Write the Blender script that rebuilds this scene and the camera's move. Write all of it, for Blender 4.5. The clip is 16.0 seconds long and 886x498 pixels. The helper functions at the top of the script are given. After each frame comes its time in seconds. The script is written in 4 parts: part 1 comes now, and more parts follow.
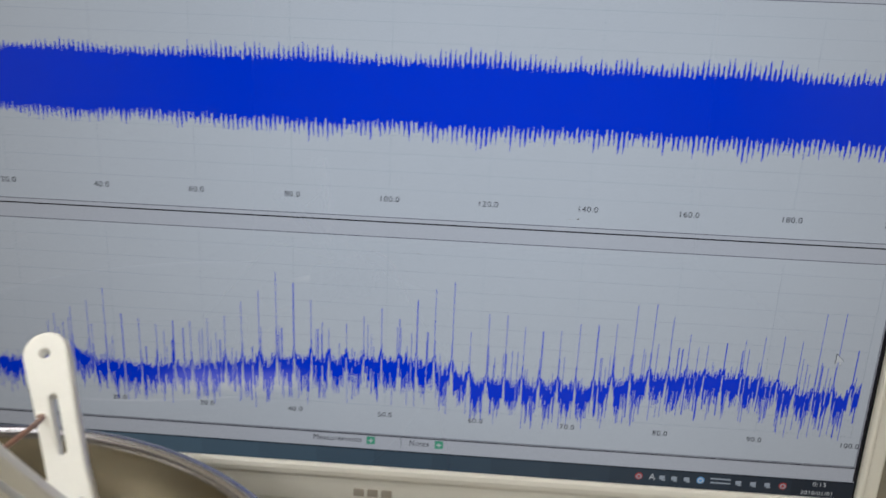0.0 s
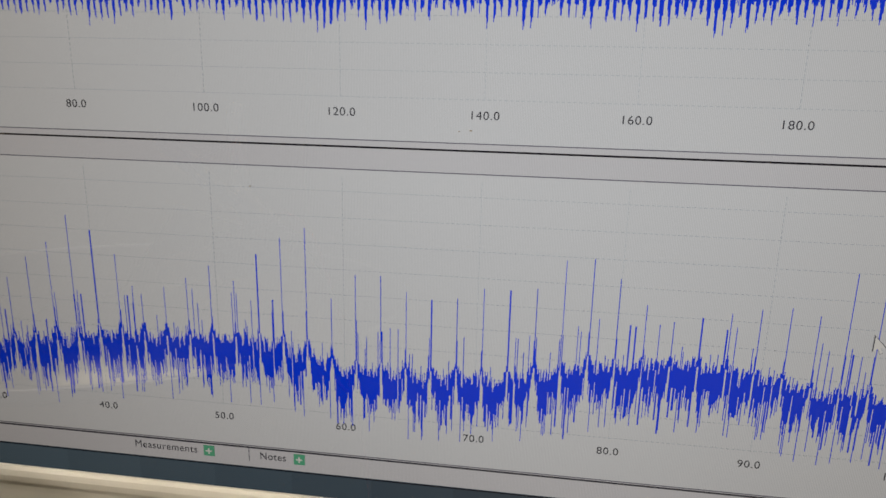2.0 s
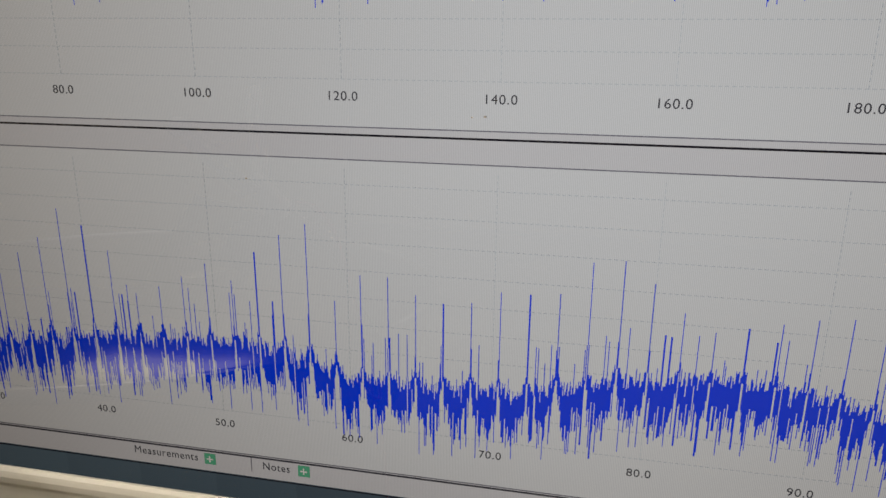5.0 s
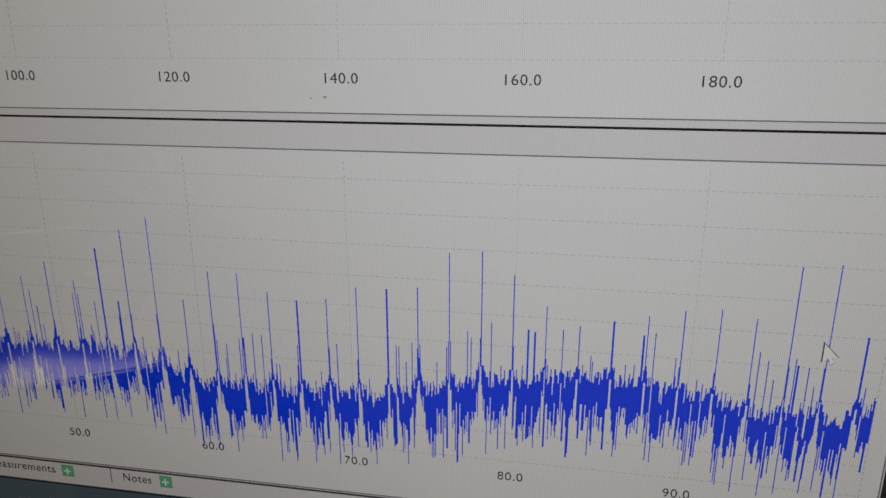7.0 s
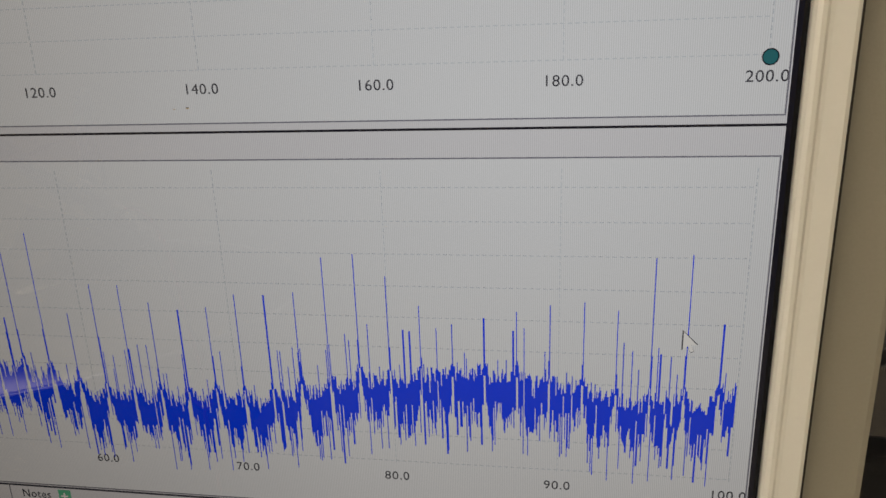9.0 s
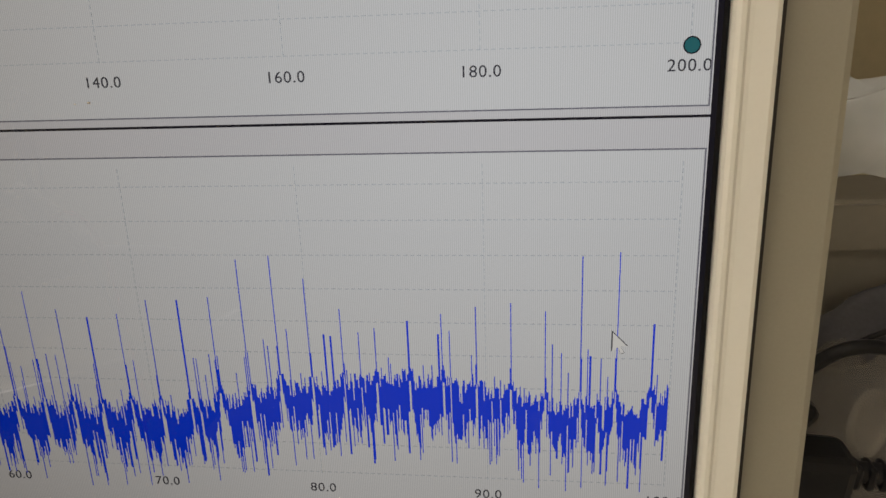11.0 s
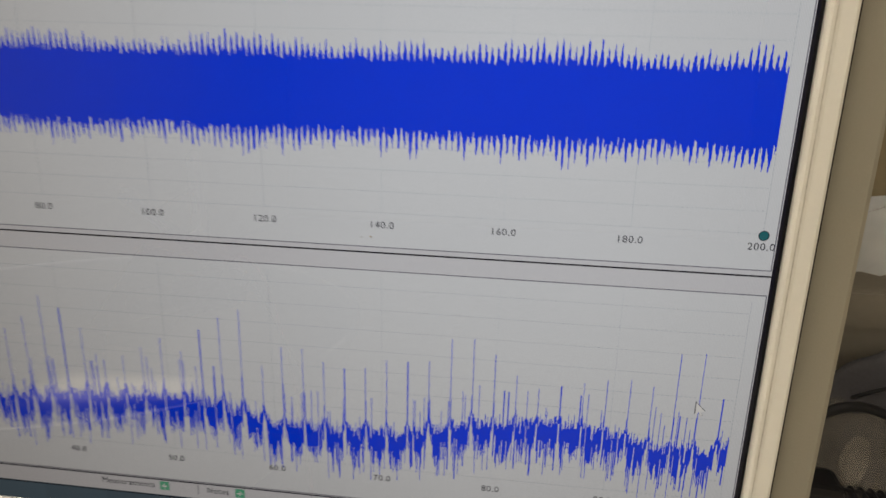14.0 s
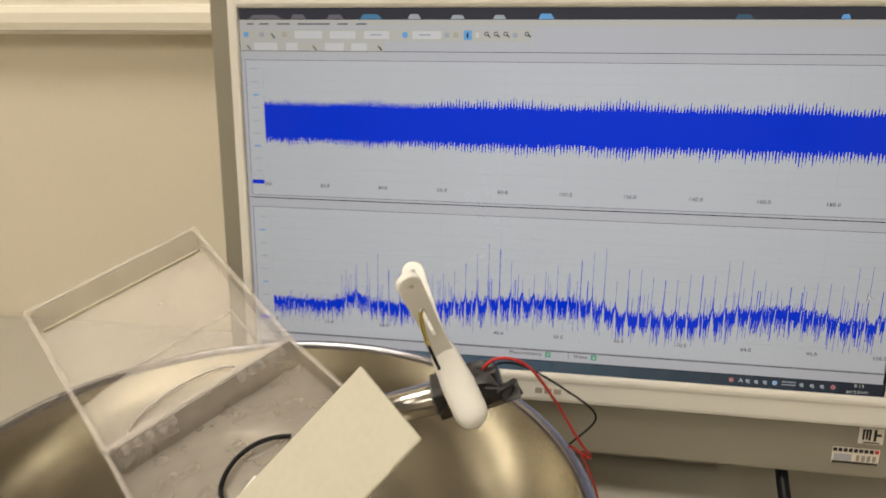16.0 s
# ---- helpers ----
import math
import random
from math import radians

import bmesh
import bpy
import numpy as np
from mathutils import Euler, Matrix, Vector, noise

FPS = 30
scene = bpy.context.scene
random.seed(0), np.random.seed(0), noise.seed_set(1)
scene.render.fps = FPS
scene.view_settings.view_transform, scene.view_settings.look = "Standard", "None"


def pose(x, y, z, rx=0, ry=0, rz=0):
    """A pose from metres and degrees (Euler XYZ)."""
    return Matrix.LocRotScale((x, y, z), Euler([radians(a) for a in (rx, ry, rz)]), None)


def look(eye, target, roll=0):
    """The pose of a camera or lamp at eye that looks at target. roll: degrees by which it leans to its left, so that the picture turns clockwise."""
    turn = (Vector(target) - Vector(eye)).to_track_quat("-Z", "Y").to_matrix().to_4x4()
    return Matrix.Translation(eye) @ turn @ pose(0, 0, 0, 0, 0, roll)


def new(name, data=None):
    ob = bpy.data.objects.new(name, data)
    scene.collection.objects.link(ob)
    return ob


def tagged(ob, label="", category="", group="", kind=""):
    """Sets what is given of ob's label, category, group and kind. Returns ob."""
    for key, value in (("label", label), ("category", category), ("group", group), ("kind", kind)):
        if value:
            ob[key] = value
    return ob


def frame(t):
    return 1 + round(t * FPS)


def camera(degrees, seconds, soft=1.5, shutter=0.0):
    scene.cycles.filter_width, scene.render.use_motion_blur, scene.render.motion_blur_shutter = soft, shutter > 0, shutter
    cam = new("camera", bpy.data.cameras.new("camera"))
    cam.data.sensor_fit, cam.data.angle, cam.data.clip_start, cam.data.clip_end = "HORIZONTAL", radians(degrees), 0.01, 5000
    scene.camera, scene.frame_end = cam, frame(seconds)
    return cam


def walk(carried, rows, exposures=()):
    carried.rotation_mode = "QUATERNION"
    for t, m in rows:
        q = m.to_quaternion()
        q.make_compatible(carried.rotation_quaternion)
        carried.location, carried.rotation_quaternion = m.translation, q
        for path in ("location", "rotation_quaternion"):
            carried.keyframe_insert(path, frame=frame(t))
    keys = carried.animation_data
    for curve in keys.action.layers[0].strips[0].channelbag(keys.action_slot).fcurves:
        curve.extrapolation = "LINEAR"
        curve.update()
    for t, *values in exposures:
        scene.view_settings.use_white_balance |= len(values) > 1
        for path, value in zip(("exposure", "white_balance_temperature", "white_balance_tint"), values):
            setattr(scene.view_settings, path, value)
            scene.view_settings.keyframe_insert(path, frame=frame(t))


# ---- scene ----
# The screen leans back by 5 degrees; its own frame has x along it, y into it and z up its face.
LEAN = Matrix.Translation((0, 0, 0.97)) @ Matrix.Rotation(radians(-5), 4, "X")
PATH = [
    (0, (0.26802, -0.31940, 0.06451), (0.1689, 1.6082, -0.4591), 2.43),
    (0.2, (0.28554, -0.30827, 0.05531), (0.1686, 1.6322, -0.4144), 2.05),
    (0.5, (0.30107, -0.28783, 0.04275), (0.1199, 1.6503, -0.4163), 1.29),
    (1, (0.31942, -0.25890, 0.03048), (0.0916, 1.6634, -0.4722), 1.18),
    (1.5, (0.33015, -0.23635, 0.02142), (0.0635, 1.6808, -0.4819), 1.03),
    (2, (0.33581, -0.22025, 0.01544), (0.0631, 1.6955, -0.4901), 1.19),
    (2.5, (0.34375, -0.21147, 0.01486), (0.0462, 1.6945, -0.5131), 1.04),
    (3, (0.34237, -0.20707, 0.01416), (0.0305, 1.6934, -0.5253), 1.14),
    (3.5, (0.33797, -0.20605, 0.01436), (0.0355, 1.6938, -0.5326), 1.50),
    (6, (0.35399, -0.18384, 0.01378), (-0.0823, 1.6836, -0.5539), -0.14),
    (6.5, (0.37119, -0.17799, 0.01243), (-0.0114, 1.6968, -0.5698), -0.17),
    (7, (0.37383, -0.17511, 0.01080), (0.0357, 1.7088, -0.5693), -0.10),
    (7.5, (0.37621, -0.17287, 0.01081), (0.0560, 1.7137, -0.5709), -0.13),
    (8, (0.37959, -0.17173, 0.00985), (0.0679, 1.7194, -0.5615), -0.43),
    (8.5, (0.39234, -0.17450, 0.01252), (0.0862, 1.7149, -0.5674), -1.30),
    (9, (0.40460, -0.17333, 0.01051), (0.1032, 1.7206, -0.5572), -1.89),
    (9.5, (0.40567, -0.17159, 0.00921), (0.1388, 1.7289, -0.5536), -1.63),
    (10, (0.40960, -0.16856, 0.00871), (0.1625, 1.7339, -0.5566), -1.62),
    (12.5, (0.42319, -0.16190, 0.00475), (0.1837, 1.7451, -0.5483), -2.67),
    (13, (0.41723, -0.16614, 0.00845), (0.1997, 1.7408, -0.5537), -2.44),
    (13.2, (0.41249, -0.17583, 0.01908), (0.1737, 1.7227, -0.5626), -1.93),
    (13.5, (0.39711, -0.19907, 0.04082), (0.1572, 1.6923, -0.5634), -0.72),
    (13.7, (0.38280, -0.22009, 0.04912), (0.1674, 1.6826, -0.5279), 0.29),
    (14, (0.36994, -0.25150, 0.07014), (0.1413, 1.6463, -0.5183), 1.45),
    (14.2, (0.35568, -0.27822, 0.07916), (0.1280, 1.6282, -0.4808), 1.76),
    (14.5, (0.32715, -0.31951, 0.07901), (0.1294, 1.6106, -0.4062), 1.73),
    (14.8, (0.29539, -0.36393, 0.08059), (0.1060, 1.5788, -0.3554), 1.22),
    (15, (0.28183, -0.38241, 0.08802), (0.0532, 1.5509, -0.3700), 0.71),
    (15.2, (0.26823, -0.40623, 0.08786), (0.0421, 1.5295, -0.3611), 0.70),
    (15.3, (0.25867, -0.42057, 0.08645), (0.0109, 1.5156, -0.3494), 0.31),
    (15.4, (0.25272, -0.43133, 0.08695), (-0.0190, 1.5076, -0.3213), -0.06),
    (15.5, (0.24609, -0.44386, 0.08640), (-0.0384, 1.4868, -0.3515), -0.12),
    (15.6, (0.24065, -0.45935, 0.08795), (-0.0606, 1.4669, -0.3575), -0.20),
    (15.8, (0.22814, -0.48965, 0.08930), (-0.0683, 1.4341, -0.3700), 0.21),
    (16, (0.22004, -0.51591, 0.08703), (-0.0885, 1.3985, -0.4029), 0.61),
]
cam = camera(63.82, 16.0, soft=1.5, shutter=0.28)
walk(cam, [(t, LEAN @ look(eye, target, roll)) for t, eye, target, roll in PATH],
     exposures=[(0.0, -0.08, 5750, 8), (0.5, -0.06, 6150, 9), (0.9, 0.0, 6480, 10), (2.0, 0.0, 6680, 10), (8.0, -0.02, 6700, 10), (12.5, 0.02, 6650, 10), (13.5, 0.08, 6600, 10), (14.6, 0.06, 6550, 10), (15.2, 0.1, 6620, 10), (16.0, 0.08, 6500, 10)])

# ---- light ----
world = bpy.data.worlds.new("world")
scene.world = world
world.use_nodes = True
world.node_tree.nodes["Background"].inputs[0].default_value = (0.9, 0.85, 0.75, 1)
world.node_tree.nodes["Background"].inputs[1].default_value = 0.02


def ceiling_lamp(x, y, z, sx, sy, watts):
    lamp = bpy.data.lights.new("tube_light", "AREA")
    lamp.shape, lamp.size, lamp.size_y, lamp.energy, lamp.color = "RECTANGLE", sx, sy, watts, (1.0, 0.91, 0.79)
    ob = new("tube_light", lamp)
    ob.matrix_world = pose(x, y, z)
    return ob


# ---- materials ----
def material(name, color, rough=0.5, metal=0.0, grain=0.06, scale=300.0, bump=0.05, spot=0.04, spot_scale=14.0, spec=0.5):
    """A plain surface with fine grain and larger, fainter blotches in colour and gloss."""
    m = bpy.data.materials.new(name)
    m.use_nodes = True
    nt = m.node_tree
    b = nt.nodes["Principled BSDF"]
    b.inputs["Roughness"].default_value, b.inputs["Metallic"].default_value = rough, metal
    b.inputs["Specular IOR Level"].default_value = spec
    co = nt.nodes.new("ShaderNodeTexCoord")
    fine, broad = nt.nodes.new("ShaderNodeTexNoise"), nt.nodes.new("ShaderNodeTexNoise")
    fine.inputs["Scale"].default_value, broad.inputs["Scale"].default_value = scale, spot_scale
    fine.inputs["Detail"].default_value = broad.inputs["Detail"].default_value = 4
    for n in (fine, broad):
        nt.links.new(co.outputs["Object"], n.inputs["Vector"])
    vary = nt.nodes.new("ShaderNodeMath")
    vary.operation = "MULTIPLY_ADD"
    nt.links.new(fine.outputs["Fac"], vary.inputs[0])
    vary.inputs[1].default_value, vary.inputs[2].default_value = grain * 2, 1 - grain
    vary2 = nt.nodes.new("ShaderNodeMath")
    vary2.operation = "MULTIPLY_ADD"
    nt.links.new(broad.outputs["Fac"], vary2.inputs[0])
    vary2.inputs[1].default_value, vary2.inputs[2].default_value = spot * 2, -spot
    add = nt.nodes.new("ShaderNodeMath")
    nt.links.new(vary.outputs[0], add.inputs[0])
    nt.links.new(vary2.outputs[0], add.inputs[1])
    mul = nt.nodes.new("ShaderNodeVectorMath")
    mul.operation = "SCALE"
    mul.inputs[0].default_value = color
    nt.links.new(add.outputs[0], mul.inputs["Scale"])
    nt.links.new(mul.outputs[0], b.inputs["Base Color"])
    rg = nt.nodes.new("ShaderNodeMath")
    rg.operation = "MULTIPLY_ADD"
    nt.links.new(broad.outputs["Fac"], rg.inputs[0])
    rg.inputs[1].default_value, rg.inputs[2].default_value = 0.2 * rough, 0.9 * rough
    nt.links.new(rg.outputs[0], b.inputs["Roughness"])
    if bump:
        bp = nt.nodes.new("ShaderNodeBump")
        bp.inputs["Strength"].default_value, bp.inputs["Distance"].default_value = bump, 0.001
        nt.links.new(fine.outputs["Fac"], bp.inputs["Height"])
        nt.links.new(bp.outputs[0], b.inputs["Normal"])
    return m


def lit(name, color, strength=1.0, grid=0.0):
    """A lit part of the liquid-crystal screen: it glows in its own colour under one smooth glossy cover."""
    m = bpy.data.materials.new(name)
    m.use_nodes = True
    nt = m.node_tree
    b = nt.nodes["Principled BSDF"]
    b.inputs["Base Color"].default_value = (0.004, 0.004, 0.004, 1)
    b.inputs["Specular IOR Level"].default_value = 0.0
    # the polarising layers swallow more light the more aslant it leaves the panel
    b.inputs["Coat Weight"].default_value, b.inputs["Coat IOR"].default_value = 1.0, 1.05
    b.inputs["Coat Tint"].default_value = (*POLARISER, 1)
    color = [c / q ** 1.03 for c, q in zip(color, POLARISER)]
    gloss, mix, fres = nt.nodes.new("ShaderNodeBsdfGlossy"), nt.nodes.new("ShaderNodeMixShader"), nt.nodes.new("ShaderNodeFresnel")
    gloss.inputs["Roughness"].default_value = SCREEN_GLOSS
    fres.inputs["IOR"].default_value = 1.4
    nt.links.new(fres.outputs[0], mix.inputs[0])
    nt.links.new(b.outputs[0], mix.inputs[1])
    nt.links.new(gloss.outputs[0], mix.inputs[2])
    nt.links.new(mix.outputs[0], nt.nodes["Material Output"].inputs["Surface"])
    top = max(color)
    strength = strength * top
    b.inputs["Emission Color"].default_value = (*[c / top for c in color], 1)
    b.inputs["Emission Strength"].default_value = strength
    if grid:
        # pairs of cells of the panel, half a millimetre apart, and the panel's slow unevenness
        co = nt.nodes.new("ShaderNodeTexCoord")
        wave = nt.nodes.new("ShaderNodeTexWave")
        wave.wave_type, wave.bands_direction = "BANDS", "X"
        wave.inputs["Scale"].default_value = 2 * math.pi / 20 / (2 * CELL)
        nt.links.new(co.outputs["Object"], wave.inputs["Vector"])
        cloud = nt.nodes.new("ShaderNodeTexNoise")
        cloud.inputs["Scale"].default_value = 9
        nt.links.new(co.outputs["Object"], cloud.inputs["Vector"])
        a = nt.nodes.new("ShaderNodeMath")
        a.operation = "MULTIPLY_ADD"
        nt.links.new(wave.outputs["Fac"], a.inputs[0])
        a.inputs[1].default_value, a.inputs[2].default_value = 2 * grid * strength, (1 - grid - 0.05) * strength
        c = nt.nodes.new("ShaderNodeMath")
        c.operation = "MULTIPLY_ADD"
        nt.links.new(cloud.outputs["Fac"], c.inputs[0])
        c.inputs[1].default_value = 0.1 * strength
        nt.links.new(a.outputs[0], c.inputs[2])
        nt.links.new(c.outputs[0], b.inputs["Emission Strength"])
    return m


def clear(name, tint, rough, milky, spec_ior=1.45):
    """Thin clear plastic: mostly see-through, a little milky, with a gloss."""
    m = bpy.data.materials.new(name)
    m.use_nodes = True
    nt = m.node_tree
    out, b = nt.nodes["Material Output"], nt.nodes["Principled BSDF"]
    b.inputs["Base Color"].default_value = (*tint, 1)
    b.inputs["Roughness"].default_value = rough
    tr = nt.nodes.new("ShaderNodeBsdfTransparent")
    mix = nt.nodes.new("ShaderNodeMixShader")
    noise_tex = nt.nodes.new("ShaderNodeTexNoise")
    noise_tex.inputs["Scale"].default_value = 40
    co = nt.nodes.new("ShaderNodeTexCoord")
    nt.links.new(co.outputs["Object"], noise_tex.inputs["Vector"])
    ma = nt.nodes.new("ShaderNodeMath")
    ma.operation = "MULTIPLY_ADD"
    nt.links.new(noise_tex.outputs["Fac"], ma.inputs[0])
    ma.inputs[1].default_value, ma.inputs[2].default_value = milky * 0.6, milky * 0.7
    nt.links.new(ma.outputs[0], mix.inputs[0])
    nt.links.new(tr.outputs[0], mix.inputs[1])
    nt.links.new(b.outputs[0], mix.inputs[2])
    nt.links.new(mix.outputs[0], out.inputs["Surface"])
    return m


SCREEN_GLOSS = 0.03
POLARISER = (0.205, 0.175, 0.145)
CELL = 0.000248
WHITE_LEVEL = 0.45
M_PAGE = lit("screen_page", (0.95, 0.97, 1.0), WHITE_LEVEL, 0.11)
M_PANE = lit("screen_pane", (0.93, 0.93, 0.97), WHITE_LEVEL * 0.95, 0.11)
M_BLUE = lit("screen_blue", (0.0, 0.027, 0.52), 1.0)
M_LINE = lit("screen_line", (0.25, 0.25, 0.3), 0.5)
M_INK = lit("screen_ink", (0.06, 0.06, 0.08), 0.5)
M_DARK = lit("screen_dark", (0.01, 0.01, 0.02), 0.5)
M_DASH = lit("screen_dash", (0.74, 0.80, 0.86), WHITE_LEVEL)
M_TITLE = lit("screen_title", (0.045, 0.045, 0.055), 0.8)
M_TOOL = lit("screen_tool", (0.95, 0.92, 0.83), WHITE_LEVEL * 0.95)
M_FIELD = lit("screen_field", (1.0, 0.99, 0.97), WHITE_LEVEL * 1.1)
M_TEAL = lit("screen_teal", (0.03, 0.22, 0.25), 0.42)
M_GREEN = lit("screen_green", (0.08, 0.34, 0.20), 0.8)
M_TASK = lit("screen_task", (0.06, 0.115, 0.17), 0.8)
M_TASK_DARK = lit("screen_task_dark", (0.03, 0.045, 0.07), 0.7)
M_SKY = lit("screen_skyblue", (0.2, 0.5, 0.9), 0.6)
M_TAB = lit("screen_tab", (0.16, 0.15, 0.17), 0.8)
M_TASK_LIGHT = lit("screen_task_light", (0.08, 0.22, 0.36), 0.8)
M_CREAMY = lit("screen_creamy", (0.90, 0.82, 0.62), WHITE_LEVEL * 0.9)
M_BROWNISH = lit("screen_brownish", (0.35, 0.20, 0.14), 0.5)
M_RED = lit("screen_red", (0.6, 0.07, 0.06), 0.6)
M_PALE = lit("screen_pale", (0.6, 0.65, 0.7), 0.5)
M_CREAM = material("cream_plastic", (0.74, 0.73, 0.69), 0.34, grain=0.02, scale=900, bump=0.02, spot=0.02)
M_TAUPE = material("taupe_plastic", (0.265, 0.245, 0.20), 0.42, grain=0.05, scale=1200, bump=0.08, spot=0.04)
M_GAP = material("dark_gap", (0.016, 0.012, 0.013), 0.6)
M_BLACK = material("black_plastic", (0.008, 0.008, 0.010), 0.4, grain=0.1, scale=500, spec=0.2)
M_STEEL = material("stainless_steel", (0.50, 0.47, 0.40), 0.21, 1.0, grain=0.03, scale=120, bump=0.006, spot=0.03, spot_scale=22)
M_RIM = material("steel_rim", (0.42, 0.42, 0.47), 0.24, 1.0, grain=0.05, scale=160, bump=0.03)
M_WALL = material("painted_wall", (0.72, 0.66, 0.54), 0.7, grain=0.03, scale=260, bump=0.08, spot=0.03, spot_scale=5)
M_RAIL = material("rail_plastic", (0.80, 0.76, 0.66), 0.38, grain=0.02, scale=500, bump=0.03)
M_DESK = material("desk_laminate", (0.42, 0.40, 0.35), 0.4, grain=0.06, scale=420, bump=0.05, spot=0.05)
M_CLIP = material("white_nylon", (0.86, 0.86, 0.84), 0.38, grain=0.02, scale=600, bump=0.06, spot=0.03, spot_scale=60)
M_CARD = material("pale_board", (0.60, 0.58, 0.48), 0.6, grain=0.06, scale=240, bump=0.08, spot=0.06, spot_scale=30)
# pale board edge, also used for the painted highlight on the clear lid
M_EDGE_AND_GLINT = material("board_edge_and_glint", (0.66, 0.63, 0.50), 0.6)
M_TAPE = material("black_tape", (0.014, 0.013, 0.014), 0.38, grain=0.15, scale=350, bump=0.3)
M_MOTOR = material("motor_case", (0.50, 0.48, 0.45), 0.2, 1.0, grain=0.06, scale=200, bump=0.04)
M_REDWIRE = material("red_wire", (0.55, 0.03, 0.03), 0.35, grain=0.03)
M_BROWN = material("brown_wire", (0.28, 0.15, 0.10), 0.4)
M_BRASS = material("brass_wire", (0.65, 0.55, 0.16), 0.25, 1.0)
M_PAPER = material("paper", (0.74, 0.70, 0.62), 0.8, grain=0.03)
M_PURPLE = material("purple_print", (0.16, 0.12, 0.24), 0.7)
M_PURPLE_PALE = material("pale_print", (0.42, 0.43, 0.50), 0.7)
M_GREYPRINT = material("grey_print", (0.35, 0.32, 0.28), 0.7)
M_BOX = material("grey_carton", (0.20, 0.18, 0.15), 0.45, grain=0.06, scale=200)
M_DARK_MASS = material("dark_mass_surface", (0.05, 0.05, 0.06), 0.8, grain=0.2, scale=600, bump=0.3)
# olive brown that stands for the wall in shade right of the monitor
M_WALL_SHADE = material("brown_wall_shade", (0.21, 0.17, 0.10), 0.75, grain=0.12, scale=180, bump=0.1, spot=0.08, spot_scale=25)
M_CLEAR = clear("clear_polypropylene", (0.76, 0.71, 0.66), 0.3, 0.28)
M_CLEAR_EDGE = clear("clear_edge", (0.84, 0.79, 0.75), 0.4, 0.22)
M_BASE = clear("milky_polypropylene", (0.50, 0.46, 0.42), 0.35, 0.42)
M_DISH = clear("dish_plastic", (0.36, 0.335, 0.30), 0.2, 0.17)
M_FILM = clear("plastic_film", (0.52, 0.54, 0.57), 0.25, 0.5)
M_CEIL = material("ceiling_board", (0.75, 0.73, 0.68), 0.8, grain=0.05, scale=80)
M_DIFF = bpy.data.materials.new("lamp_diffuser")
M_DIFF.use_nodes = True
M_DIFF.node_tree.nodes["Principled BSDF"].inputs["Emission Color"].default_value = (1, 0.9, 0.74, 1)
M_DIFF.node_tree.nodes["Principled BSDF"].inputs["Emission Strength"].default_value = 4.0


# ---- builders ----
def mesh_from(name, bm, mat, smooth=False, turn=True):
    me = bpy.data.meshes.new(name)
    if turn:
        bmesh.ops.recalc_face_normals(bm, faces=bm.faces)
    bm.to_mesh(me)
    bm.free()
    if smooth:
        for p in me.polygons:
            p.use_smooth = True
    me.materials.append(mat)
    return me


def part(name, bm, mat, parent, label="", smooth=False, turn=True):
    ob = new(name, mesh_from(name, bm, mat, smooth, turn))
    ob.parent = parent
    return tagged(ob, label)


def box(bm, x0, x1, y0, y1, z0, z1, bevel=0.0, seg=2):
    r = bmesh.ops.create_cube(bm, size=1, matrix=Matrix.Translation(((x0 + x1) / 2, (y0 + y1) / 2, (z0 + z1) / 2)) @ Matrix.Diagonal((x1 - x0, y1 - y0, z1 - z0, 1)))
    if bevel:
        es = list({e for v in r["verts"] for e in v.link_edges})
        bmesh.ops.bevel(bm, geom=es, offset=bevel, segments=seg, affect="EDGES", profile=0.5)
    return bm


def boxed(*a, **k):
    return box(bmesh.new(), *a, **k)


def plate(bm, x0, x1, z0, z1, y, thick=0.0001):
    """A thin slab that faces the viewer of the screen."""
    return box(bm, x0, x1, y - thick, y, z0, z1)


def loft(bm, rings, close_ends=True, wrap=True):
    vs = [[bm.verts.new(p) for p in r] for r in rings]
    n = len(vs[0])
    for a, b in zip(vs, vs[1:]):
        for i in range(n if wrap else n - 1):
            j = (i + 1) % n
            bm.faces.new((a[i], a[j], b[j], b[i]))
    if close_ends:
        bm.faces.new(vs[0][::-1])
        bm.faces.new(vs[-1])
    return bm


def spin(bm, profile, n, cx=0, cy=0):
    rings = [[(cx + r * math.cos(2 * math.pi * i / n), cy + r * math.sin(2 * math.pi * i / n), z) for i in range(n)] for r, z in profile]
    return loft(bm, rings, close_ends=False)


def curve_mesh(name, data, mat):
    """A curve or text turned into a mesh."""
    tmp = new("tmp", data)
    dg = bpy.context.evaluated_depsgraph_get()
    me = bpy.data.meshes.new_from_object(tmp.evaluated_get(dg))
    bpy.data.objects.remove(tmp)
    me.name = name
    me.materials.clear()
    me.materials.append(mat)
    return me


def tube(name, points, radius, mat, parent=None, label="", cyclic=False):
    cu = bpy.data.curves.new(name, "CURVE")
    cu.dimensions, cu.bevel_depth, cu.bevel_resolution, cu.use_fill_caps = "3D", radius, 3, True
    sp = cu.splines.new("NURBS")
    sp.points.add(len(points) - 1)
    for q, p in zip(sp.points, points):
        q.co = (*p, 1)
    sp.order_u, sp.use_endpoint_u, sp.use_cyclic_u, sp.resolution_u = 4, True, cyclic, 8
    me = curve_mesh(name, cu, mat)
    for f in me.polygons:
        f.use_smooth = True
    ob = new(name, me)
    ob.parent = parent
    return tagged(ob, label)


